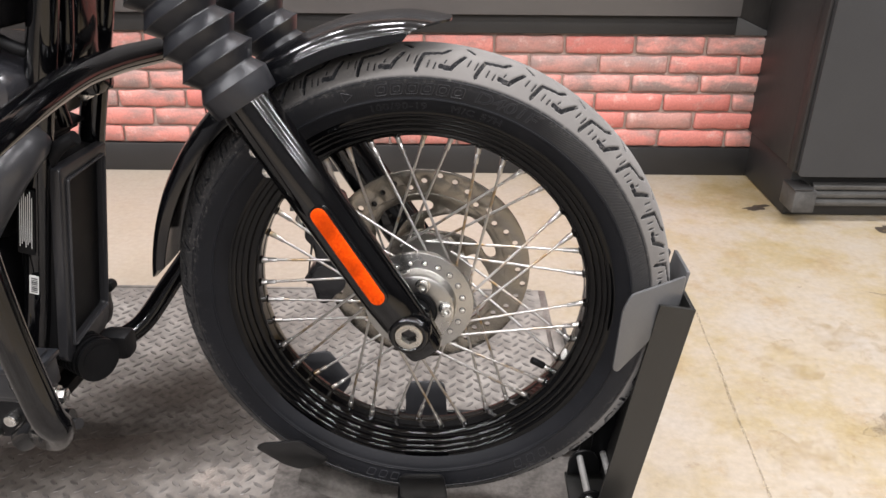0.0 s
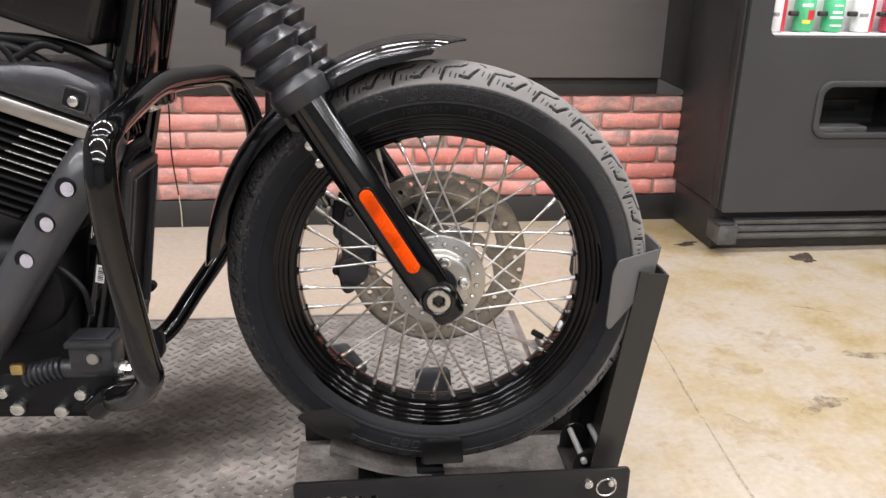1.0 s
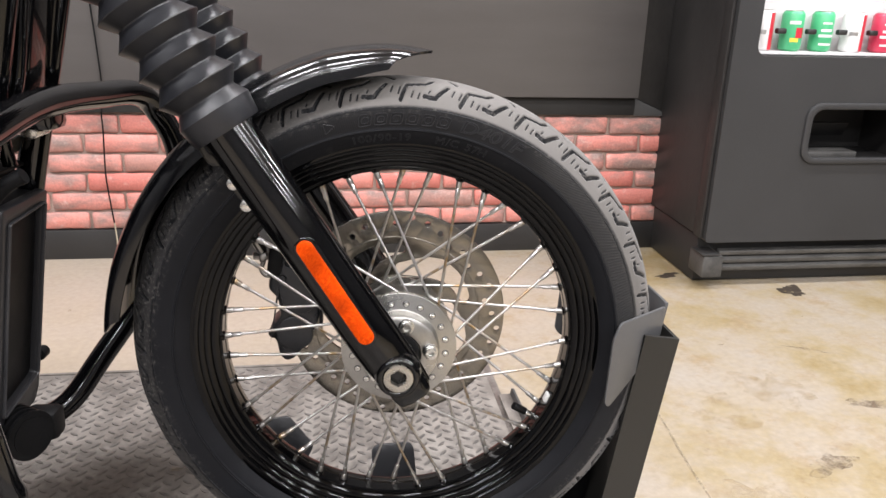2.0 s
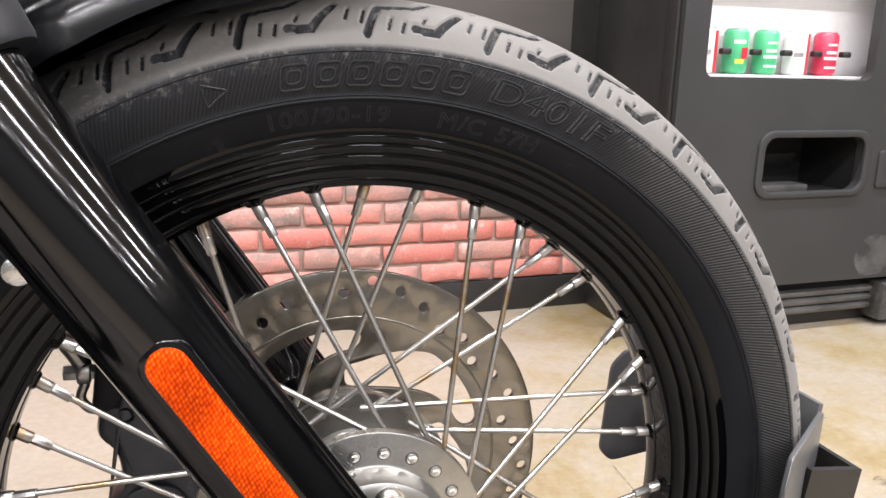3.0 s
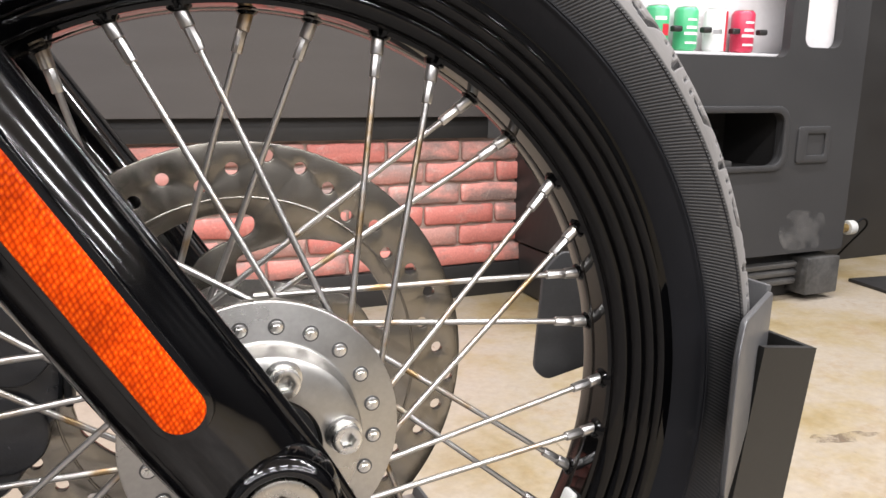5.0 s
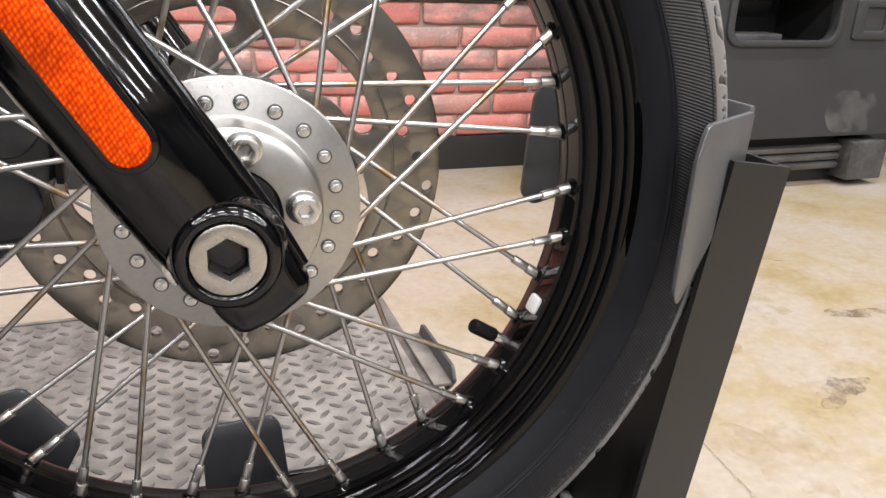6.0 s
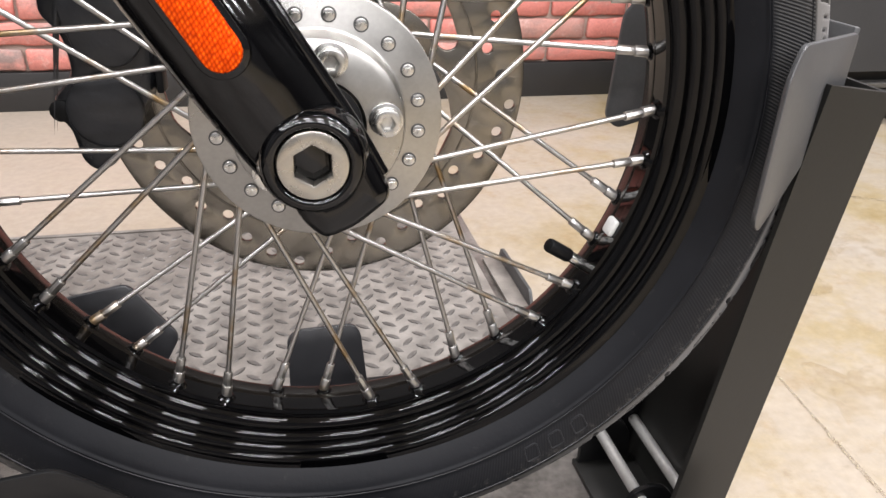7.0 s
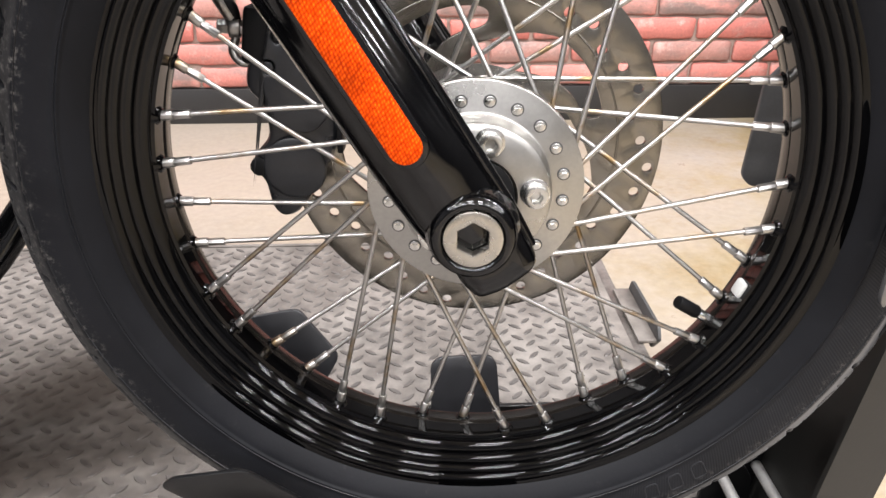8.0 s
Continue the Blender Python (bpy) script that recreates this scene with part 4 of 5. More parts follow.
def tyre_mesh():
    """The tyre, turned about y, with grooves cut into its tread."""
    half = []
    for k in range(1, 53):
        y = -0.0487 + 0.0487 * k / 52
        half.append((y, 0.3012 + (TREAD_R - 0.3012) * (1 - (abs(y) / 0.0487) ** 2.4)))
    prof = SECTION + half
    prof = prof + [(-y, r) for y, r in prof[-2::-1]]
    n = PERIODS * STEPS
    length = 2 * math.pi * TREAD_R / PERIODS
    u = np.arange(STEPS) * length / STEPS
    first = len(SECTION)
    cut = np.zeros((STEPS, len(prof)))
    for sy in (-1, 1):
        for segs, wide, deep in ((GROOVES, 0.0020, 0.0065), (TICKS, 0.0009, 0.0030)):
            for (ua, va), (ub, vb) in segs:
                if wide > 0.0015:
                    va, vb = 0.95 * va - 0.0010, 0.95 * vb - 0.0010
                for shift in (-length, 0, length):
                    for j in range(first, len(prof) - first):
                        v = prof[j][0]
                        if v * sy < -0.001:
                            continue
                        uu = (u + (length / 2 if sy > 0 else 0)) % length
                        ax, ay, bx, by = ua + shift, va, ub + shift, vb
                        t = np.clip(((uu - ax) * (bx - ax) + (abs(v) - ay) * (by - ay)) / ((bx - ax) ** 2 + (by - ay) ** 2), 0, 1)
                        d = np.hypot(uu - ax - t * (bx - ax), abs(v) - ay - t * (by - ay))
                        cut[:, j] = np.maximum(cut[:, j], deep * np.clip((wide - d) / (0.45 * wide) + 0.5, 0, 1))
    ys = np.array([p[0] for p in prof])
    rs = np.array([p[1] for p in prof])
    verts = []
    for k in range(n):
        a = -2 * math.pi * k / n
        r = rs - cut[k % STEPS]
        verts.append(np.stack([r * math.cos(a), ys, r * math.sin(a)], 1))
    verts = np.concatenate(verts)
    m = len(prof)
    k, j = np.meshgrid(np.arange(n), np.arange(m - 1), indexing="ij")
    k2 = (k + 1) % n
    faces = np.stack([k * m + j, k * m + j + 1, k2 * m + j + 1, k2 * m + j], -1).reshape(-1, 4)
    me = bpy.data.meshes.new("tyre")
    me.from_pydata(verts.tolist(), [], faces.tolist())
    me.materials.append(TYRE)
    for p in me.polygons:
        p.use_smooth = True
    return me


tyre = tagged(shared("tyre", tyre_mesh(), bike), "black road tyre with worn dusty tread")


def side_y(r):
    """How far out the near side wall lies at a radius."""
    pr = sorted((q[1], q[0]) for q in SECTION)
    return float(np.interp(r, [p[0] for p in pr], [p[1] for p in pr]))


def wrap(bm, mid_angle, radius):
    """Bends a flat shape (x along, z up, -y outwards) on to the near side wall."""
    for v in bm.verts:
        r = radius + v.co.z
        a = radians(mid_angle) - v.co.x / radius
        v.co = Vector((r * math.cos(a), side_y(r) + v.co.y, r * math.sin(a)))
    return bm


def letters(text, size, wide=1.0, line=0.0006, slant=0.0):
    """The raised outlines of a text, lying in x and z."""
    curve = bpy.data.curves.new("letters", "FONT")
    curve.body, curve.size, curve.align_x, curve.align_y, curve.resolution_u = text, size, "CENTER", "CENTER", 4
    curve.shear, curve.fill_mode, curve.bevel_depth, curve.bevel_resolution = slant, "NONE", line, 1
    ob = bpy.data.objects.new("letters", curve)
    scene.collection.objects.link(ob)
    me = bpy.data.meshes.new_from_object(ob.evaluated_get(bpy.context.evaluated_depsgraph_get()))
    bm = bmesh.new()
    bm.from_mesh(me)
    bpy.data.objects.remove(ob)
    bpy.data.curves.remove(curve)
    bpy.data.meshes.remove(me)
    bmesh.ops.subdivide_edges(bm, edges=[e for e in bm.edges if e.calc_length() > size * 0.3], cuts=3)
    for v in bm.verts:
        v.co = Vector((v.co.x * wide, -v.co.z, v.co.y))
    return bm


def frame_mark(w, h, slant=0.22, line=0.0007):
    """A raised outline of a slanted block that stands for one letter of the maker's name."""
    pts = [Vector((x + slant * z, 0, z)) for x, z in round_rect(-w / 2, -h / 2, w / 2, h / 2, 0.0025, 4)]
    return tube(pts + [pts[0]], line, 6, 1, caps=False)


part("model_mark", wrap(letters("D401F", 0.0200, 1.42, 0.0006, 0.18), 68.8, 0.2868), LETTER, tyre, "raised black characters on the side wall")
for run, mid_angle in (("100/90-19", 95.0), ("M/C", 78.4), ("57H", 70.8)):
    widths = [{"/": 0.75, "-": 0.7, "M": 1.45, "C": 1.2, "H": 1.25}.get(c, 1.0) for c in run]
    for k, c in enumerate(run):
        turn = 1.80 * (sum(widths) / 2 - sum(widths[:k]) - widths[k] / 2)
        part("size_mark", wrap(letters(c, 0.0125, 1.2, 0.00032), mid_angle + turn, 0.2645), LETTER, tyre, "raised black size marking on the side wall")
for k in range(6):
    for w, h in ((0.0140, 0.0130), (0.0078, 0.0068)):
        part("brand_bar", wrap(frame_mark(w, h), 98.3 - 3.6 * k, 0.2868), LETTER, tyre, "raised black outline on the side wall")
part("side_mark", wrap(merge(*[tube([(a, 0, b), (c, 0, d)], 0.0006, 6, 1) for a, b, c, d in ((-0.006, 0.006, -0.006, -0.006), (-0.006, 0.006, 0.006, 0.0), (-0.006, -0.006, 0.006, 0.0))]), 106.5, 0.2868), LETTER, tyre, "raised triangle on the side wall")
for ang in (-104, -100.5, -97, -92, -88.5, -85, -60, -56, -52):
    part("brand_bar", wrap(frame_mark(0.0105, 0.0115), ang, 0.2868), LETTER, tyre, "raised black outline on the side wall")
# fine mould lines round the side wall
for r_line, w_line in ((0.2752, 0.0005), (0.2985, 0.0006)):
    part("mould_line", lathe([(side_y(r_line) + 0.0003, r_line - w_line), (side_y(r_line) - w_line, r_line), (side_y(r_line) + 0.0003, r_line + w_line)], 200, closed=False), LETTER, tyre, "fine raised mould line")

# rim
RIM_TAIL = [(-0.0356, 0.2568), (-0.0339, 0.2578), (-0.0326, 0.2565), (-0.0312, 0.2500), (-0.0264, 0.2430), (-0.0158, 0.2340), (0.0000, 0.2290)]
BEADS, at = [], 0.0
for width in (0.34, 0.25, 0.22, 0.19):
    # each rib is half an ellipse standing on the slope of the rim's side
    for k in range(1, 15):
        a = math.pi * k / 15
        t, h = at + width * (0.5 - 0.5 * math.cos(a)), 0.0088 * width * math.sin(a) - 0.0007
        BEADS.append((-0.0160 - 0.0191 * t - 0.81 * h, 0.2240 + 0.0288 * t - 0.588 * h))
    at += width
RIM = [(0.0000, 0.2211), (-0.0152, 0.2217)] + BEADS + RIM_TAIL
rim_prof = RIM + [(-y, r) for y, r in RIM[-2:0:-1]]
rim_bm = lathe(rim_prof, 200)
NIPPLES = [(-10.4 + 36 * k, -1, 0) for k in range(10)] + [(-1.4 + 36 * k, -1, 1) for k in range(10)] + [(7.6 + 36 * k, 1, 1) for k in range(10)] + [(16.6 + 36 * k, 1, 0) for k in range(10)]
for ang, sy, second in NIPPLES:
    a = radians(ang)
    out = Vector((math.cos(a), 0, math.sin(a)))
    boss = tube([out * 0.2190 + Vector((0, sy * 0.0085, 0)), out * 0.2202 + Vector((0, sy * 0.0085, 0)), out * 0.2235 + Vector((0, sy * 0.0085, 0))], [0.0046, 0.0058, 0.0085], 12, 1)
    rim_bm = merge(rim_bm, boss)
rim = part("rim", rim_bm, RIM_GLOSS, bike, "gloss black ribbed steel rim", smooth=50)
part("rim_well", lathe([(-0.0010, 0.2213), (0.0, 0.2208), (0.0140, 0.2209), (0.0150, 0.2214)], 160, closed=False), RIM_WELL, rim, "black inner face of the rim tinted brown for the reflected floor")
HEAD_R, FLANGE_Y = 0.059, 0.033


def spoke_pair(sy, delta):
    """A spoke and its nipple for a nipple seat on the +x side, pulled towards a hub hole delta degrees round."""
    seat = Vector((0.2205, sy * 0.0085, 0))
    hub = Vector((HEAD_R * math.cos(radians(delta)), sy * FLANGE_Y * 0.92, HEAD_R * math.sin(radians(delta))))
    d = (hub - seat).normalized()
    wire_me = finish(rod(seat + d * 0.012, hub, 0.00185, 10), "spoke", SPOKE)
    body = merge(rod(seat - d * 0.002, seat + d * 0.010, 0.0037, 10, bevel=0.0005), rod(seat + d * 0.010, seat + d * 0.0225, 0.0031, 8, bevel=0.0006))
    return wire_me, finish(body, "nipple", SPOKE)


for sy in (-1, 1):
    for second in (0, 1):
        delta = sy * (33.0 if second else 69.6)
        wire_me, nip_me = spoke_pair(sy, delta)
        for ang, s, q in NIPPLES:
            if s == sy and q == second:
                turn = Matrix.Rotation(-radians(ang), 4, "Y")
                shared("spoke", wire_me, rim, turn)
                shared("nipple", nip_me, rim, turn)
# valve and balance weight
va = radians(-33.2)
vd = Vector((math.cos(va), 0, math.sin(va)))
valve = part("valve", rod(vd * 0.222, vd * 0.205, 0.0042, 12, bevel=0.0006), STEEL, rim, "nickel valve stem")
part("valve_cap", merge(rod(vd * 0.208, vd * 0.187 + Vector((0, -0.004, 0)), 0.0052, 12, bevel=0.0012)), DEEP, rim, "black valve cap")
wa = radians(-24)
part("balance_weight", box((0, 0, 0), (0.005, 0.013, 0.013), 0.0024, m=Matrix.Translation((0.2195 * math.cos(wa), -0.006, 0.2195 * math.sin(wa))) @ Matrix.Rotation(-wa, 4, "Y")), WHITE_LEAD, rim, "white stick-on balance weight")

# hub
hub_prof = [(-0.0385, 0.0725), (-0.0390, 0.0715), (-0.0392, 0.0520), (-0.0400, 0.0505), (-0.0520, 0.0495), (-0.0560, 0.0480), (-0.0580, 0.0440), (-0.0590, 0.0270), (-0.0560, 0.0262), (-0.0540, 0.0250), (-0.0540, 0.0), (0.040, 0.0), (0.062, 0.030), (0.062, 0.048), (0.040, 0.050),
            (0.0385, 0.068), (0.0325, 0.069), (0.030, 0.045), (0.010, 0.034), (-0.015, 0.034), (-0.028, 0.045), (-0.0315, 0.071), (-0.033, 0.0728)]
hub = part("hub", lathe(hub_prof, 96), ALU, bike, "machined aluminium hub")
head_me = finish(merge(rod((0, 0, 0), (0, -0.0013, 0), 0.0036, 14, bevel=0.0006), rod((-0.0017, -0.0014, 0.0008), (0.0017, -0.0014, 0.0008), 0.0005, 6), rod((0.0004, -0.0014, 0.0008), (-0.0008, -0.0014, -0.0018), 0.0005, 6)), "spoke_head", STEEL)
seat_me = finish(rod((0, 0, 0), (0, -0.0006, 0), 0.0044, 16), "head_seat", POWDER)
for k in range(20):
    a = radians(10 + 18 * k)
    shared("spoke_head", head_me, hub, Matrix.Translation((HEAD_R * math.cos(a), -0.0391, HEAD_R * math.sin(a))))
    shared("head_seat", seat_me, hub, Matrix.Translation((HEAD_R * math.cos(a), -0.0389, HEAD_R * math.sin(a))))


def cap_screw(name, r, h, mat):
    """A round-headed screw with a hexagon socket, along -y."""
    ring = ring_points(0, 0, r, 24)
    hexa = ring_points(0, 0, r * 0.5, 6)
    bm = merge(sheet(ring, [hexa], h, r * 0.12, pose(0, -h, 0)), rod((0, -0.0005, 0), (0, -h * 0.35, 0), r * 0.55, 12))
    return finish(bm, name, mat)


screw_me = cap_screw("cap_screw", 0.0078, 0.009, STEEL)
washer_me = finish(rod((0, 0, 0), (0, -0.0016, 0), 0.0098, 20, bevel=0.0004), "washer", STEEL)
for k in range(5):
    a = radians(6 + 72 * k)
    shared("cap_screw", screw_me, hub, Matrix.Translation((0.038 * math.cos(a), -0.060, 0.038 * math.sin(a))))
    shared("washer", washer_me, hub, Matrix.Translation((0.038 * math.cos(a), -0.0588, 0.038 * math.sin(a))))
part("bearing_seal", lathe([(-0.0575, 0.0250), (-0.0582, 0.0238), (-0.0582, 0.018), (-0.055, 0.018)], 48, closed=False), DEEP, hub, "dark bearing seal")
part("axle_spacer", rod((0, -0.056, 0), (0, -0.098, 0), 0.0165, 28), DEEP, hub, "black axle spacer")
part("axle_spacer", rod((0, 0.06, 0), (0, 0.098, 0), 0.0165, 28), DEEP, hub, "black axle spacer")

# brake disc with slanted windows and two rows of holes
holes = []
WINDOW = [(0, 0.1015), (4, 0.1047), (14, 0.1056), (25, 0.1057), (40, 0.1046), (52, 0.0955), (62, 0.0870), (70, 0.0805), (80, 0.0770), (80, 0.0600), (62, 0.0605), (46, 0.0660), (33, 0.0745), (22, 0.0825), (12, 0.0870), (4, 0.0885), (0, 0.0930)]
for k in range(5):
    holes.append(rounded([(r * math.cos(radians(12 + 72 * k + a)), r * math.sin(radians(12 + 72 * k + a))) for a, r in WINDOW], 0.006, 3))
HOLE_ROWS = [0.133, 0.124, 0.1345, 0.129, 0.121, 0.128, 0.122, 0.132, 0.138, 0.142]
for k in range(40):
    a = radians(1 + 9 * k)
    holes.append(ring_points(HOLE_ROWS[k % 10] * math.cos(a), HOLE_ROWS[k % 10] * math.sin(a), 0.0041, 12))
disc = part("brake_disc", sheet(ring_points(0, 0, 0.150, 140), holes + [ring_points(0, 0, 0.032, 40)], 0.005, 0.0005, pose(0, 0.068, 0)), DISC, bike, "drilled steel brake disc", smooth=30)
part("disc_rim_band", lathe([(0.0675, 0.1155), (0.0672, 0.1149), (0.0672, 0.1145), (0.0675, 0.1139)], 120, closed=False), DISC, disc)
bolt_me = finish(rod((0, 0, 0), (0, -0.006, 0), 0.0075, 12, bevel=0.0015), "disc_bolt", STEEL)
for k in range(5):
    a = radians(40 + 72 * k)
    shared("disc_bolt", bolt_me, disc, Matrix.Translation((0.042 * math.cos(a), 0.068, 0.042 * math.sin(a))))
part("disc_carrier", lathe([(0.0685, 0.058), (0.062, 0.060), (0.056, 0.056), (0.056, 0.030), (0.0685, 0.030)], 60, closed=False), ALU, disc, "aluminium disc carrier")

# caliper behind the disc's rear edge
cal_out = rounded([(-0.160, 0.078), (-0.171, 0.060), (-0.172, 0.046), (-0.160, 0.034), (-0.157, 0.008), (-0.171, -0.006), (-0.173, -0.018), (-0.164, -0.027), (-0.160, -0.050), (-0.152, -0.058), (-0.141, -0.055), (-0.127, -0.038), (-0.108, -0.005), (-0.105, 0.018), (-0.106, 0.06), (-0.118, 0.108), (-0.150, 0.112)], 0.008)
cal = part("brake_caliper", sheet(cal_out, [], 0.052, 0.006, pose(0, 0.047, 0)), CASTING, bike, "black four-piston brake caliper")
part("piston_cap", rod((-0.138, 0.047, -0.014), (-0.138, 0.0415, -0.014), 0.0248, 36, bevel=0.003), CASTING, cal)
part("bridge_web", sheet(rounded([(-0.158, 0.050), (-0.150, 0.092), (-0.138, 0.112), (-0.112, 0.098), (-0.108, 0.028), (-0.122, 0.014), (-0.148, 0.016)], 0.008), [ring_points(-0.1515, 0.064, 0.0052, 16), ring_points(-0.142, 0.086, 0.0052, 16)], 0.006, 0.002, pose(0, 0.0395, 0)), CASTING, cal)
for bx, bz in ((-0.1515, 0.064), (-0.142, 0.086)):
    part("caliper_bolt", rod((bx, 0.047, bz), (bx, 0.0405, bz), 0.0042, 6, bevel=0.0006), CASTING, cal)
part("hose_block", box((-0.158, 0.064, 0.084), (0.026, 0.034, 0.042), 0.004, m=pose(0, 0, 0, 0, 8, 0)), DEEP, cal)
part("block_screw", rod((-0.156, 0.058, 0.108), (-0.154, 0.058, 0.116), 0.0065, 12, bevel=0.0015), DEEP, cal)
part("caliper_bolt", rod((-0.166, 0.052, -0.014), (-0.166, 0.044, -0.014), 0.0075, 12, bevel=0.001), DEEP, cal)
part("pad_edge", box((-0.1035, 0.060, 0.012), (0.005, 0.016, 0.034), 0.0015), DEEP, cal)
part("bleed_pipe", tube([(-0.178, 0.060, 0.082), (-0.181, 0.058, 0.072), (-0.174, 0.057, 0.064), (-0.160, 0.058, 0.066)], 0.0033, 10), ALU_BAND, cal, "bent metal brake pipe")
part("banjo_bolt", merge(rod((-0.166, 0.062, 0.089), (-0.191, 0.060, 0.090), 0.0056, 6, bevel=0.001), rod((-0.174, 0.062, 0.089), (-0.183, 0.061, 0.0895), 0.0084, 20, bevel=0.002)), ALU_BAND, cal, "zinc banjo bolt")
part("brake_hose", tube([(-0.178, 0.061, 0.092), (-0.181, 0.058, 0.106), (-0.200, 0.054, 0.122), (-0.235, 0.048, 0.135), (-0.262, 0.055, 0.17), (-0.268, 0.07, 0.24), (-0.262, 0.08, 0.36), (-0.27, 0.08, 0.50)], 0.0052, 12), DEEP, cal, "black brake hose")
part("hose_crimp", rod((-0.179, 0.060, 0.096), (-0.187, 0.056, 0.112), 0.0056, 14, bevel=0.001), ALU_BAND, cal, "metal hose crimp")

# fork legs
def lower_leg(sy):
    rows = [(0.345, 0.0285, 0.0285, 0), (0.29, 0.0285, 0.0285, 0), (0.20, 0.0295, 0.0295, 0), (0.10, 0.0300, 0.0300, 0), (0.065, 0.0300, 0.0295, 0), (0.045, 0.0298, 0.0272, 0), (0.028, 0.0292, 0.0238, 0), (0.012, 0.0284, 0.0215, 0), (-0.006, 0.0270, 0.0200, 0.001), (-0.016, 0.0230, 0.0170, 0.002), (-0.020, 0.0150, 0.0100, 0.003)]
    body = bmesh.new()
    rings = []
    lines = [smooth_line([(r[0], r[1], r[2]) for r in rows], 5), smooth_line([(r[3], 0, 0) for r in rows], 5)]
    for (s, ra, ry), (off, _, _) in zip(*lines):
        rings.append([body.verts.new(on_fork(s, sy * SIDE_Y + ry * math.sin(a), off + ra * math.cos(a))) for a in np.linspace(0, 2 * math.pi, 44, endpoint=False)])
    for a, b in zip(rings, rings[1:]):
        for j in range(44):
            body.faces.new((a[j], a[(j + 1) % 44], b[(j + 1) % 44], b[j]))
    body.faces.new(rings[0][::-1])
    body.faces.new(rings[-1])
    lug = sheet(rounded([(-0.0360, 0.018), (-0.0290, 0.006), (-0.0095, -0.034), (0.0010, -0.0440), (0.0175, -0.0372), (0.0330, -0.0245), (0.0352, -0.0180), (0.0200, 0.0125), (0.0040, 0.020), (-0.02, 0.022)], 0.006), [ring_points(-0.003, 0, 0.0176, 32)], 0.040, 0.008, pose(0, sy * SIDE_Y - 0.020, 0))
    ridge = tube([on_fork(s, sy * (SIDE_Y + 0.006), c) for s, c in ((0.22, 0.0275), (0.12, 0.0282), (0.05, 0.0286), (0.0, 0.0280), (-0.030, 0.0262))], [0.001, 0.0028, 0.0034, 0.0034, 0.0028], 12, 6)
    boss = lathe([(-0.0035, 0.0178), (-0.0050, 0.0190), (-0.0052, 0.0215), (-0.0030, 0.0240), (0.0015, 0.0252), (0.006, 0.0275), (0.02, 0.0285), (0.02, 0.0178)], 48)
    bmesh.ops.translate(boss, vec=(-0.003, -0.1225 if sy < 0 else 0.085, 0), verts=boss.verts)
    return merge(body, lug, ridge, boss)


near_leg = part("fork_leg", lower_leg(-1), FORK_GLOSS, bike, "gloss black lower fork leg", smooth=50)
part("fork_leg", lower_leg(1), FORK_GLOSS, bike, "gloss black lower fork leg", smooth=50)
hexa = [(0.0100 * math.sin(radians(60 * k)), 0.0100 * math.cos(radians(60 * k))) for k in range(6)]
part("axle_bolt", merge(sheet(ring_points(-0.003, 0, 0.0174, 48), [[(x - 0.003, z) for x, z in hexa]], 0.046, 0.0015, pose(0, -0.1275, 0))), NICKEL, near_leg, "nickel hollow hexagon axle bolt", smooth=35)
# black disc and liner added to paint the socket's inner shade
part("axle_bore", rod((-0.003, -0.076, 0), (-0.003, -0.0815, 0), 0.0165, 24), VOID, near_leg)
part("socket_wall", sheet([(x * 0.985 - 0.003, z * 0.985) for x, z in hexa], [[(x * 0.90 - 0.003, z * 0.90) for x, z in hexa]], 0.034, 0.0, pose(0, -0.1205, 0)), VOID, near_leg, "black liner standing for the shade in the hexagon socket", smooth=0)
# reflector in its pocket on the near leg
def pill(length, width, depth, bevel):
    out = []
    h, w = length / 2 - width / 2, width / 2
    for cz, a0 in ((h, 0), (-h, 180)):
        out += [(w * math.cos(radians(a0 + 15 * k)), cz + w * math.sin(radians(a0 + 15 * k))) for k in range(13)]
    return sheet(out, [], depth, bevel)


mid = Vector((-0.0722, -0.1305, 0.1055))
tilt = Matrix.Translation(mid) @ Matrix.Rotation(-radians(32.0), 4, "Y")
bm = pill(0.140, 0.0196, 0.010, 0.0022)
bmesh.ops.transform(bm, matrix=tilt @ Matrix.Translation((0, -0.0025, 0)), verts=bm.verts)
part("reflector", bm, AMBER, near_leg, "long amber side reflector")
bm = pill(0.1475, 0.0262, 0.014, 0.003)
bmesh.ops.transform(bm, matrix=tilt @ Matrix.Translation((0, -0.0005, 0)), verts=bm.verts)
part("reflector_pocket", bm, FORK_GLOSS, near_leg)


# gaiters
def gaiter(sy):
    prof = [(0.330, 0.0290), (0.330, 0.0375), (0.333, 0.0388), (0.351, 0.0412), (0.354, 0.0418), (0.3552, 0.0410), (0.367, 0.0338), (0.3685, 0.0338)]
    for k in range(10):
        s = 0.3685 + 0.0318 * k
        top = 0.0452 + 0.0003 * k
        prof += [(s + 0.0138, top - 0.0010), (s + 0.0146, top), (s + 0.0158, top), (s + 0.0166, top - 0.0010), (s + 0.0305, 0.0340), (s + 0.0318, 0.0340)]
    bm = bmesh.new()
    n = 48
    side = Vector((0.842, 0, 0.539))
    rings = []
    for s, r in prof:
        rings.append([bm.verts.new(on_fork(s, sy * SIDE_Y) + r * (math.cos(a) * side + math.sin(a) * Vector((0, 1, 0)))) for a in np.linspace(0, 2 * math.pi, n, endpoint=False)])
    for a, b in zip(rings, rings[1:]):
        for j in range(n):
            bm.faces.new((a[j], a[(j + 1) % n], b[(j + 1) % n], b[j]))
    return bm


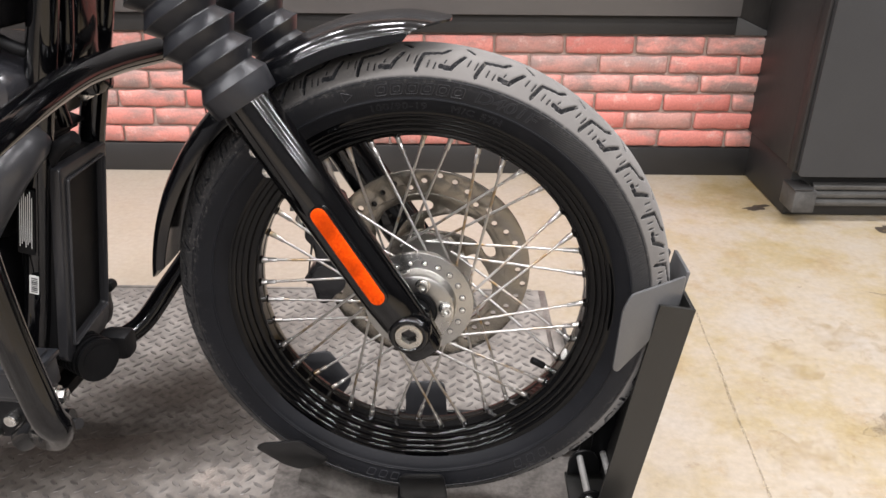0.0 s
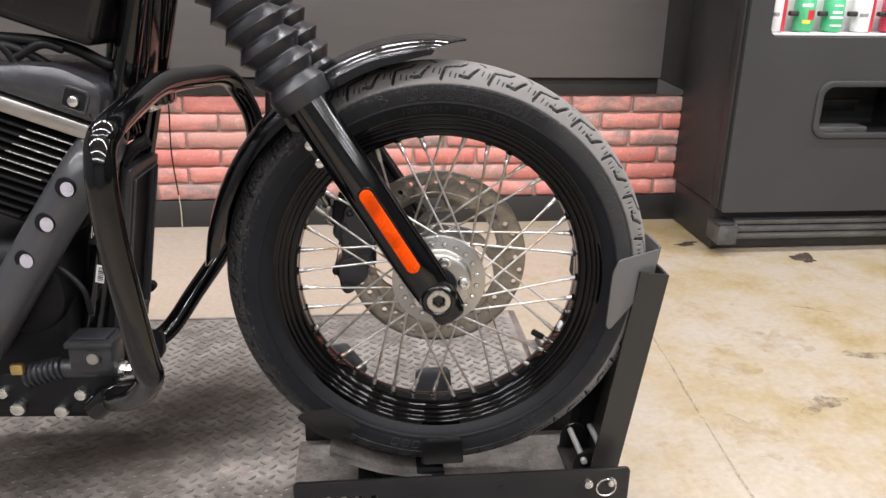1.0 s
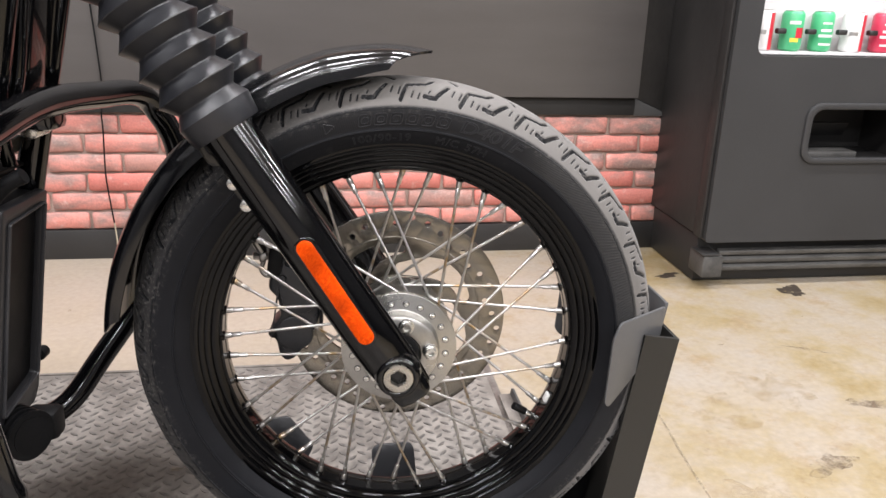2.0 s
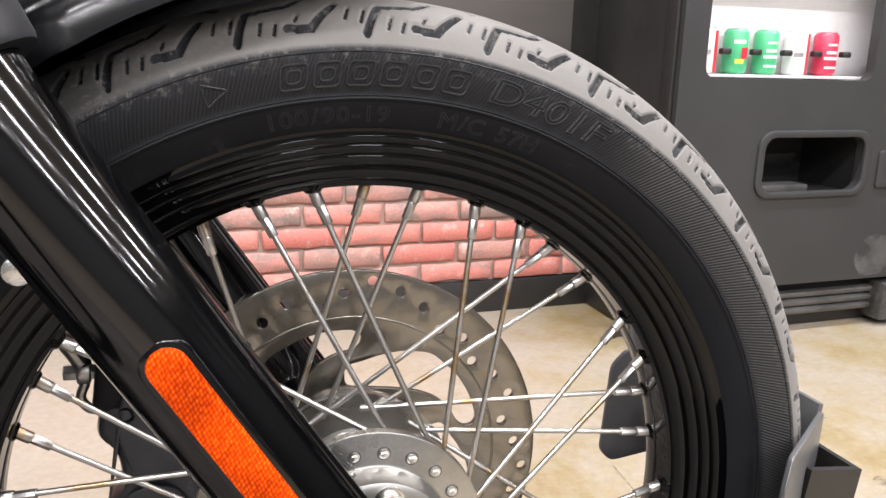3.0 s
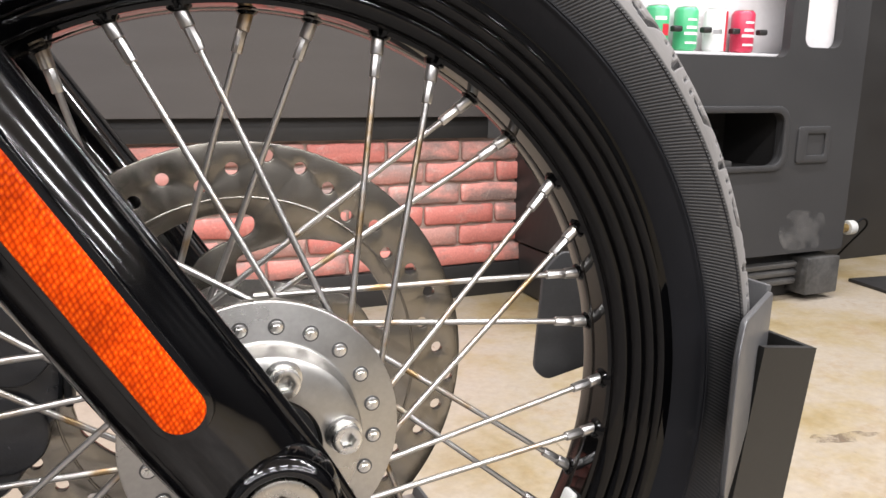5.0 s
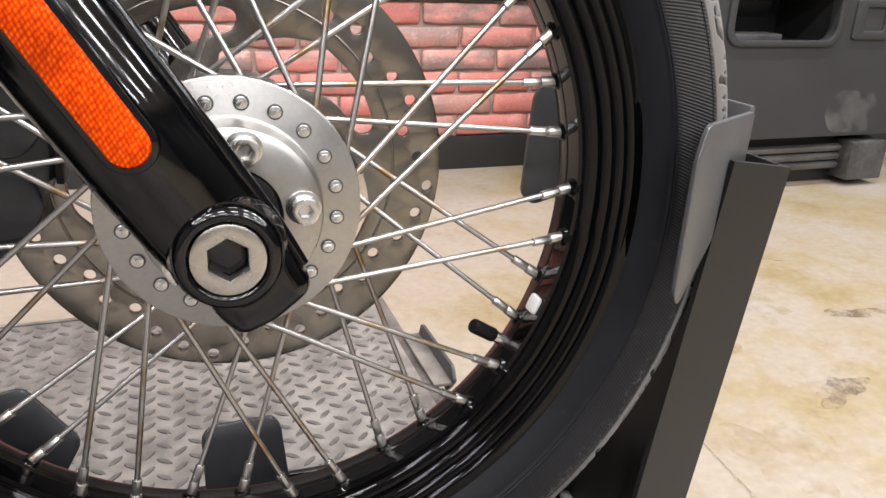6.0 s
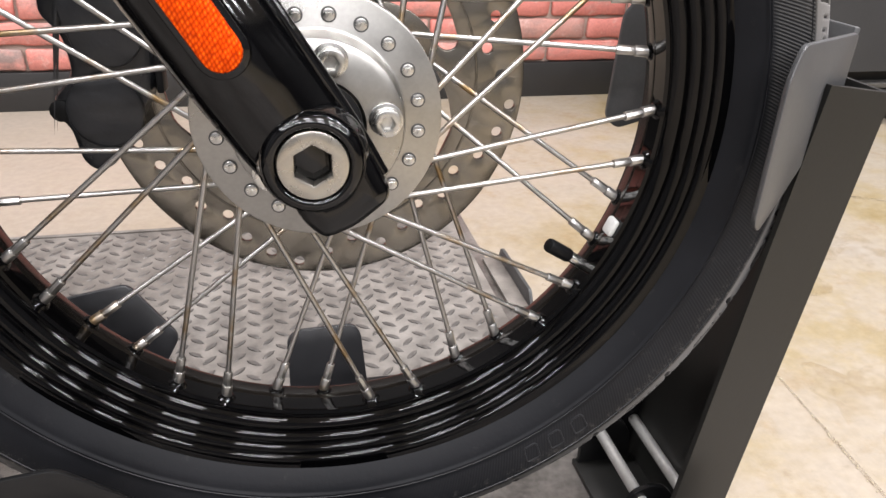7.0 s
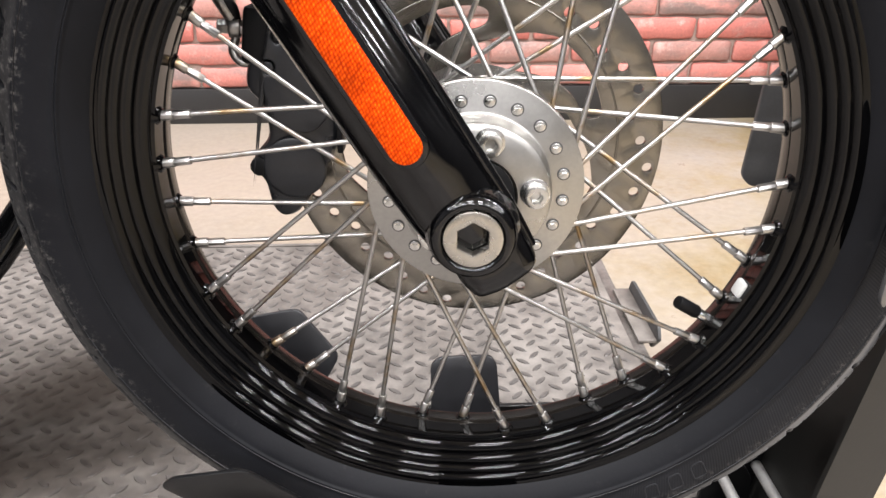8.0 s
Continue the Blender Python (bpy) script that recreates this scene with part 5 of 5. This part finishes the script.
for sy in (-1, 1):
    part("gaiter", gaiter(sy), GAITER, bike, "ribbed black rubber fork gaiter", smooth=28)

# front fender: a curved channel with a pointed front and a narrow rear
def fender():
    bm = bmesh.new()
    rows = []
    for k in range(71):
        t = k / 70
        row = []
        for j in range(21):
            q = -1 + 2 * j / 20
            first = 84.0 + 8.5 * abs(q) ** 1.6
            last = 176.8 - 5.0 * abs(q) ** 2
            ang = first + (last - first) * t
            skirt = float(np.interp(ang, [84, 92, 100, 116, 128, 140, 165, 177], [0.003, 0.011, 0.019, 0.021, 0.017, 0.014, 0.013, 0.010]))
            half = float(np.interp(ang, [84, 92, 104, 177], [0.050, 0.058, 0.063, 0.062]))
            crown = float(np.interp(ang, [84, 92, 104, 118, 130, 177], [0.3630, 0.3680, 0.3700, 0.3655, 0.3595, 0.3590]))
            side, level = math.sin(abs(q) * math.pi / 2), max(math.cos(q * math.pi / 2), 0.0)
            r = crown - (0.015 + skirt) * (1 - level ** 0.62)
            a = radians(ang)
            row.append(bm.verts.new((r * math.cos(a), math.copysign(half * side ** 0.75, q), r * math.sin(a))))
        rows.append(row)
    for a, b in zip(rows, rows[1:]):
        for j in range(20):
            bm.faces.new((a[j], a[j + 1], b[j + 1], b[j]))
    bmesh.ops.recalc_face_normals(bm, faces=bm.faces)
    bmesh.ops.solidify(bm, geom=bm.faces[:], thickness=0.003)
    return bm


fend = part("front_fender", fender(), FENDER_GLOSS, bike, "gloss black front fender", smooth=50)
part("fender_bracket", sheet(rounded([(-0.228, 0.268), (-0.205, 0.300), (-0.178, 0.262), (-0.196, 0.232), (-0.184, 0.205), (-0.162, 0.178), (-0.150, 0.195), (-0.175, 0.235), (-0.210, 0.236)], 0.006), [ring_points(-0.200, 0.268, 0.010, 16)], 0.006, 0.0015, pose(0, -0.083, 0)), GLOSS, fend, "gloss black fender bracket")
for bx, bz in ((-0.183, 0.219), (-0.170, 0.195)):
    part("fender_bolt", merge(rod((bx, -0.083, bz), (bx, -0.096, bz), 0.0072, 16, bevel=0.002)), STEEL, fend, "zinc fender bolt")

# engine guard
GUARD = [(-0.545, -0.095, -0.150), (-0.510, -0.120, -0.145), (-0.447, -0.200, -0.113), (-0.396, -0.250, -0.078), (-0.364, -0.290, -0.034), (-0.362, -0.305, -0.005), (-0.370, -0.312, 0.071), (-0.378, -0.314, 0.141), (-0.382, -0.314, 0.194), (-0.383, -0.312, 0.231), (-0.384, -0.300, 0.257), (-0.382, -0.270, 0.273), (-0.392, -0.10, 0.294), (-0.391, 0.0, 0.297),
         (-0.383, 0.10, 0.293), (-0.366, 0.19, 0.288), (-0.352, 0.232, 0.265), (-0.330, 0.252, 0.205), (-0.330, 0.255, 0.120), (-0.348, 0.248, 0.040), (-0.398, 0.222, -0.040), (-0.444, 0.188, -0.106), (-0.486, 0.150, -0.165), (-0.53, 0.11, -0.186)]
guard = part("engine_guard", tube(GUARD, 0.0170, 24, 8), GLOSS, bike, "gloss black tubular engine guard")
part("guard_clamp", box((-0.402, -0.015, 0.287), (0.03, 0.05, 0.045), 0.008), GLOSS, guard)
part("guard_clamp", rod((-0.425, -0.012, 0.262), (-0.425, 0.03, 0.262), 0.010, 14, bevel=0.002), STEEL, guard, "zinc clamp nut")
part("guard_foot", box((-0.505, 0.10, -0.172), (0.05, 0.04, 0.045), 0.010), DEEP, guard)

# frame tubes and oil cooler
for sy, x in ((-0.062, 0.0), (0.075, 0.0)):
    part("frame_tube", tube([(-0.392 + x, sy, 0.50), (-0.425 + x, sy, 0.36), (-0.470 + x, sy, 0.18), (-0.520 + x, sy, -0.05), (-0.56 + x, sy, -0.16), (-0.64 + x, sy, -0.20)], 0.0175, 20), GLOSS, bike, "gloss black frame tube")
lean = pose(-0.482, 0.02, 0.13, 0, 10.5, 0)
def placed(bm, m):
    bmesh.ops.transform(bm, matrix=m, verts=bm.verts)
    return bm


front = pose(-0.464, -0.0035, 0.035, 0, 9, 0)
cool = part("oil_cooler", placed(box((-0.034, 0, 0), (0.050, 0.117, 0.286), 0.005), front), DEEP, bike, "black oil cooler in front of the engine")
rim_out = rounded([(-0.0615, -0.135), (-0.050, -0.148), (0.050, -0.148), (0.0615, -0.130), (0.0615, 0.146), (-0.0615, 0.146)], 0.006)
rim_in = rounded([(-0.0440, -0.120), (0.0500, -0.104), (0.0500, 0.131), (-0.0440, 0.126)], 0.005)
part("cooler_frame", placed(sheet(rim_out, [rim_in], 0.014, 0.0025, pose(0, 0, 0, 0, 0, 90)), front), SATIN, cool, "satin black frame with a raised edge")
part("cooler_lip", placed(sheet(rounded([(-0.0465, -0.1225), (0.0520, -0.1065), (0.0520, 0.1335), (-0.0465, 0.1285)], 0.005), [rim_in], 0.006, 0.0015, pose(0.004, 0, 0, 0, 0, 90)), front), SHIELD, cool, "worn grey lip round the panel")
part("coil_cover", placed(box((-0.008, 0.012, 0.235), (0.062, 0.08, 0.20), 0.014, 3), lean), GLOSS, cool, "gloss black coil cover")
part("cooler_strut", placed(tube([(0.020, -0.045, 0.10), (0.012, -0.05, 0.14), (0.022, -0.045, 0.20), (0.018, -0.04, 0.32)], 0.008, 12), lean), GLOSS, cool)
part("cooler_foot", placed(box((0.015, -0.030, -0.258), (0.045, 0.03, 0.04), 0.012), lean), DEEP, cool)
part("cooler_clip", rod((-0.476, 0.050, -0.045), (-0.476, 0.067, -0.045), 0.0085, 14, bevel=0.002), DEEP, cool)
part("cooler_arm", tube([(-0.47, -0.055, 0.17), (-0.44, -0.06, 0.205), (-0.415, -0.06, 0.22)], 0.009, 12), DEEP, cool)
reg = part("regulator", lathe([(-0.056, 0.0), (-0.056, 0.024), (0.002, 0.024), (0.002, 0.0)], 24, closed=False), DEEP, bike, "ribbed black regulator")
reg.matrix_basis = pose(-0.505, -0.01, -0.115, 0, 0, 60)
rib_me = finish(lathe([(0.0, 0.0), (0.0, 0.032), (0.005, 0.032), (0.005, 0.0)], 24, closed=False), "cooling_rib", DEEP)
for k in range(6):
    shared("cooling_rib", rib_me, reg, Matrix.Translation((0, -0.055 + 0.010 * k, 0)))
# printed plate and barcode sticker on the near frame tube
plate_m = pose(-0.487, -0.083, 0.115, 0, 12, 0)
bm = sheet(round_rect(-0.011, -0.045, 0.011, 0.045, 0.002), [], 0.0012)
bmesh.ops.transform(bm, matrix=plate_m, verts=bm.verts)
data_plate = part("data_plate", bm, DEEP, bike, "black data plate with rows of fine print")
for k in range(7):
    bm = box((-0.0075 + 0.0025 * k, -0.0008, 0.004 * (k % 3)), (0.0008, 0.0006, 0.070), 0)
    bmesh.ops.transform(bm, matrix=plate_m, verts=bm.verts)
    part("print_bar", bm, PAPER, data_plate, smooth=0)
stick_m = pose(-0.496, -0.083, 0.027, 0, 12, 0)
bm = box((0, 0, 0), (0.012, 0.001, 0.027))
bmesh.ops.transform(bm, matrix=stick_m, verts=bm.verts)
stick = part("sticker", bm, PAPER, bike, "white sticker with printed bars")
for k in range(8):
    bm = box((0.001, -0.001, -0.010 + 0.0028 * k), (0.008, 0.0006, 0.0010 + 0.0005 * (k % 3)))
    bmesh.ops.transform(bm, matrix=stick_m, verts=bm.verts)
    part("print_bar", bm, INK, stick, smooth=0)

# engine: front cylinder leaning forward
eng = pose(-0.512, -0.02, 0.246, 0, 19.5, 0)
def engine_part(name, bm, mat, label="", parent=None, smooth=40):
    bmesh.ops.transform(bm, matrix=eng, verts=bm.verts)
    return part(name, bm, mat, parent or bike, label, smooth)
cyl = engine_part("cylinder", merge(box((-0.02, 0.02, -0.09), (0.11, 0.13, 0.17), 0.02), box((-0.08, 0.02, -0.09), (0.11, 0.13, 0.17), 0.02)), DEEP, "black finned engine cylinder")
for k in range(11):
    w = 0.150 - 0.004 * k
    engine_part("fin", box((-0.035 - 0.006 * k, -0.005, -0.018 - 0.0125 * k), (w + 0.03, 0.170, 0.0042), 0.0012), DEEP, "", cyl)
    if k < 6:
        engine_part("fin_edge", box((-0.004 - 0.0075 * k, -0.0905, -0.018 - 0.0125 * k), (0.072 - 0.001 * k, 0.0022, 0.0019), 0.0005), STEEL, "bright machined fin edge", cyl)
engine_part("head_band", box((-0.055, -0.01, 0.006), (0.205, 0.178, 0.021), 0.003), ALU_BAND, "brushed alloy band", cyl)
rock = engine_part("rocker_cover", sheet(rounded([(-0.160, 0.018), (0.044, 0.018), (0.051, 0.030), (0.047, 0.062), (0.032, 0.076), (-0.015, 0.080), (-0.055, 0.070), (-0.095, 0.054), (-0.160, 0.040)], 0.012, 6), [], 0.176, 0.014, pose(0, -0.098, 0)), WRINKLE, "black wrinkle-finish rocker cover")
engine_part("bolt_pocket", sheet(round_rect(-0.004, 0.028, 0.032, 0.060, 0.006), [round_rect(0.0, 0.032, 0.028, 0.056, 0.004)], 0.005, 0.001, pose(0, -0.1005, 0)), WRINKLE, "", rock)
engine_part("bolt_recess", box((0.014, -0.0985, 0.044), (0.027, 0.002, 0.023)), DEEP, "", rock)
engine_part("rocker_bolt", rod((0.014, -0.0975, 0.042), (0.014, -0.105, 0.042), 0.0075, 16, bevel=0.002), STEEL, "zinc rocker bolt", rock)
# crankcase is enlarged out of view to block lamplight from the deck
part("crankcase", merge(box((-0.74, 0.045, -0.05), (0.40, 0.29, 0.26), 0.03, 3), rod((-0.60, -0.06, 0.0), (-0.60, -0.105, 0.0), 0.06, 32, bevel=0.01)), DEEP, bike, "black cast crankcase")
part("skid_plate", box((-0.74, 0.03, -0.190), (0.42, 0.26, 0.02), 0.006), DEEP, bike)

# exhaust heat shield with round openings
EX = [Vector((-0.475, -0.060, 0.222)), Vector((-0.472, -0.095, 0.210)), Vector((-0.487, -0.120, 0.182)), Vector((-0.540, -0.125, 0.105)), Vector((-0.600, -0.128, 0.015)), Vector((-0.660, -0.130, -0.075))]
shield = part("exhaust_shield", tube(EX, 0.031, 32, 8), SHIELD, bike, "satin black exhaust heat shield with round openings")
for bx, bz in ((-0.496, 0.173), (-0.529, 0.125), (-0.563, 0.074)):
    ctr = Vector((bx, -0.1555, bz))
    hole = lathe([(0.0, 0.0), (0.0, 0.0124), (0.004, 0.0138)], 28, closed=False)
    bmesh.ops.translate(hole, vec=ctr + Vector((0, -0.0015, 0)), verts=hole.verts)
    part("opening", hole, DEEP, shield, "dark round opening")
    glint = sheet(ring_points(0.0036, -0.0016, 0.0086, 28, 0.0098), [], 0.001, 0, pose(*(ctr + Vector((0, -0.0030, 0)))))
    part("pipe_glint", glint, PIPE, shield, "bright pipe showing in the opening", smooth=0)

# rear brake master cylinder and its bracket
mc = part("master_cylinder", merge(box((-0.493, -0.155, -0.073), (0.060, 0.048, 0.040), 0.005), box((-0.493, -0.155, -0.0505), (0.066, 0.054, 0.009), 0.003), box((-0.493, -0.155, -0.0445), (0.046, 0.036, 0.006), 0.002), rod((-0.545, -0.155, -0.097), (-0.462, -0.155, -0.097), 0.014, 20, bevel=0.002)), CASTING, bike, "black brake master cylinder")
mc.matrix_basis = Matrix.Translation((0.009, 0, 0.008))
part("sight_glass", merge(rod((-0.489, -0.180, -0.070), (-0.489, -0.183, -0.070), 0.0085, 24, bevel=0.001)), ALU_BAND, mc, "round fluid sight glass")
part("sight_ring", lathe([(-0.1795, 0.0085), (-0.1835, 0.0090), (-0.1835, 0.0108), (-0.1795, 0.0115)], 28, closed=False), SATIN, mc).matrix_basis = Matrix.Translation((-0.489, 0, -0.070))
part("rubber_boot", tube([(-0.54 - 0.002 * k, -0.155, -0.095 - 0.0005 * k) for k in range(29)], [0.0172 if k % 4 in (1, 2) else 0.0138 for k in range(29)], 22, 1), GAITER, mc, "ribbed rubber boot")
part("hose_bolt", merge(rod((-0.462, -0.158, -0.097), (-0.444, -0.158, -0.097), 0.009, 6, bevel=0.001), rod((-0.462, -0.158, -0.097), (-0.455, -0.158, -0.097), 0.0125, 20, bevel=0.001)), STEEL, mc, "zinc hose bolt")
part("mount_bracket", sheet(rounded([(-0.63, -0.10), (-0.475, -0.10), (-0.468, -0.122), (-0.505, -0.138), (-0.52, -0.162), (-0.56, -0.165), (-0.64, -0.162)], 0.010), [], 0.02, 0.004, pose(0, -0.165, 0)), DEEP, mc)
for bx, bz, r in ((-0.515, -0.128, 0.0085), (-0.545, -0.154, 0.0095), (-0.605, -0.150, 0.010), (-0.622, -0.125, 0.008)):
    part("mount_bolt", rod((bx, -0.162, bz), (bx, -0.178, bz), r, 16, bevel=0.002), STEEL, mc, "zinc mounting bolt")
part("line_plug", box((-0.598, -0.170, -0.090), (0.018, 0.010, 0.016), 0.003), BRASS, mc, "dull yellow line plug")
part("pedal_arm", tube([(-0.47, -0.17, -0.12), (-0.43, -0.185, -0.118), (-0.415, -0.19, -0.115)], 0.007, 12), SATIN, mc)
part("brake_pedal", tube([(-0.415, -0.185, -0.100), (-0.440, -0.188, -0.106), (-0.462, -0.190, -0.118), (-0.484, -0.190, -0.136)], [0.010, 0.015, 0.018, 0.016], 20), GLOSS, bike, "gloss black brake pedal pivot")
part("oil_line", tube([(-0.50, -0.12, -0.02), (-0.505, -0.125, 0.02), (-0.535, -0.12, 0.05), (-0.56, -0.11, 0.055)], 0.004, 10), DEEP, bike)
part("line_fitting", rod((-0.552, -0.112, 0.054), (-0.566, -0.108, 0.056), 0.006, 12, bevel=0.001), STEEL, bike, "zinc line fitting")

# tank, cables
tank = part("fuel_tank", box((-0.70, 0, 0.556), (0.60, 0.24, 0.24), 0.014, 4, m=pose(0, 0, 0, 0, 18.5, 0)), TANK, bike, "black fuel tank")
CABLES = [[(-0.66, -0.10, 0.335), (-0.60, -0.105, 0.352), (-0.555, -0.10, 0.345), (-0.51, -0.085, 0.315), (-0.465, -0.07, 0.292)],
          [(-0.64, -0.11, 0.315), (-0.60, -0.11, 0.340), (-0.575, -0.105, 0.350), (-0.56, -0.10, 0.325)],
          [(-0.60, -0.09, 0.36), (-0.53, -0.09, 0.355), (-0.49, -0.08, 0.345), (-0.455, -0.07, 0.325), (-0.43, -0.05, 0.32)],
          [(-0.56, -0.10, 0.335), (-0.525, -0.10, 0.352), (-0.50, -0.095, 0.345)]]
for k, c in enumerate(CABLES):
    part("cable", tube(c, 0.006 if k != 2 else 0.008, 10), DEEP, bike, "black rubber cable")


# ---- bricks of the back wall ----
def brick_mesh(length, seed):
    bm = box((0, 0, 0), (length, 0.016, 0.0570), 0.0050, 1)
    bmesh.ops.subdivide_edges(bm, edges=[e for e in bm.edges if abs(e.verts[0].co.x - e.verts[1].co.x) > 0.05], cuts=8)
    for v in bm.verts:
        q = Vector((v.co.x * 22, seed * 3.7, v.co.z * 22))
        v.co.x += 0.0050 * noise.noise(q)
        v.co.z += 0.0046 * noise.noise(q + Vector((5, 1, 0)))
        v.co.y += 0.0030 * noise.noise(q + Vector((1, 7, 3)))
    return finish(bm, "brick", BRICK, 60)


LONG = [brick_mesh(0.228, k) for k in range(5)]
SHORT = [brick_mesh(0.108, 20 + k) for k in range(4)]
rnd = random.Random(4)
COURSE = (BRICK_TOP - BASE_TOP) / 6
for row in range(6):
    z = BRICK_TOP - COURSE * (row + 0.5)
    x = BRICK_END - rnd.uniform(0, 0.006)
    k = 0
    while x > -1.75:
        short = k == 0 and row % 2 == 1
        length = 0.108 if short else 0.228
        me = rnd.choice(SHORT if short else LONG)
        flip = rnd.random() < 0.5
        shared("brick", me, wall_back, Matrix.Translation((x - length / 2, WALL_Y - 0.004 - rnd.uniform(0, 0.003), z + rnd.uniform(-0.001, 0.001))) @ Matrix.Rotation(math.pi if flip else 0, 4, "Y"))
        x -= length + 0.010
        k += 1
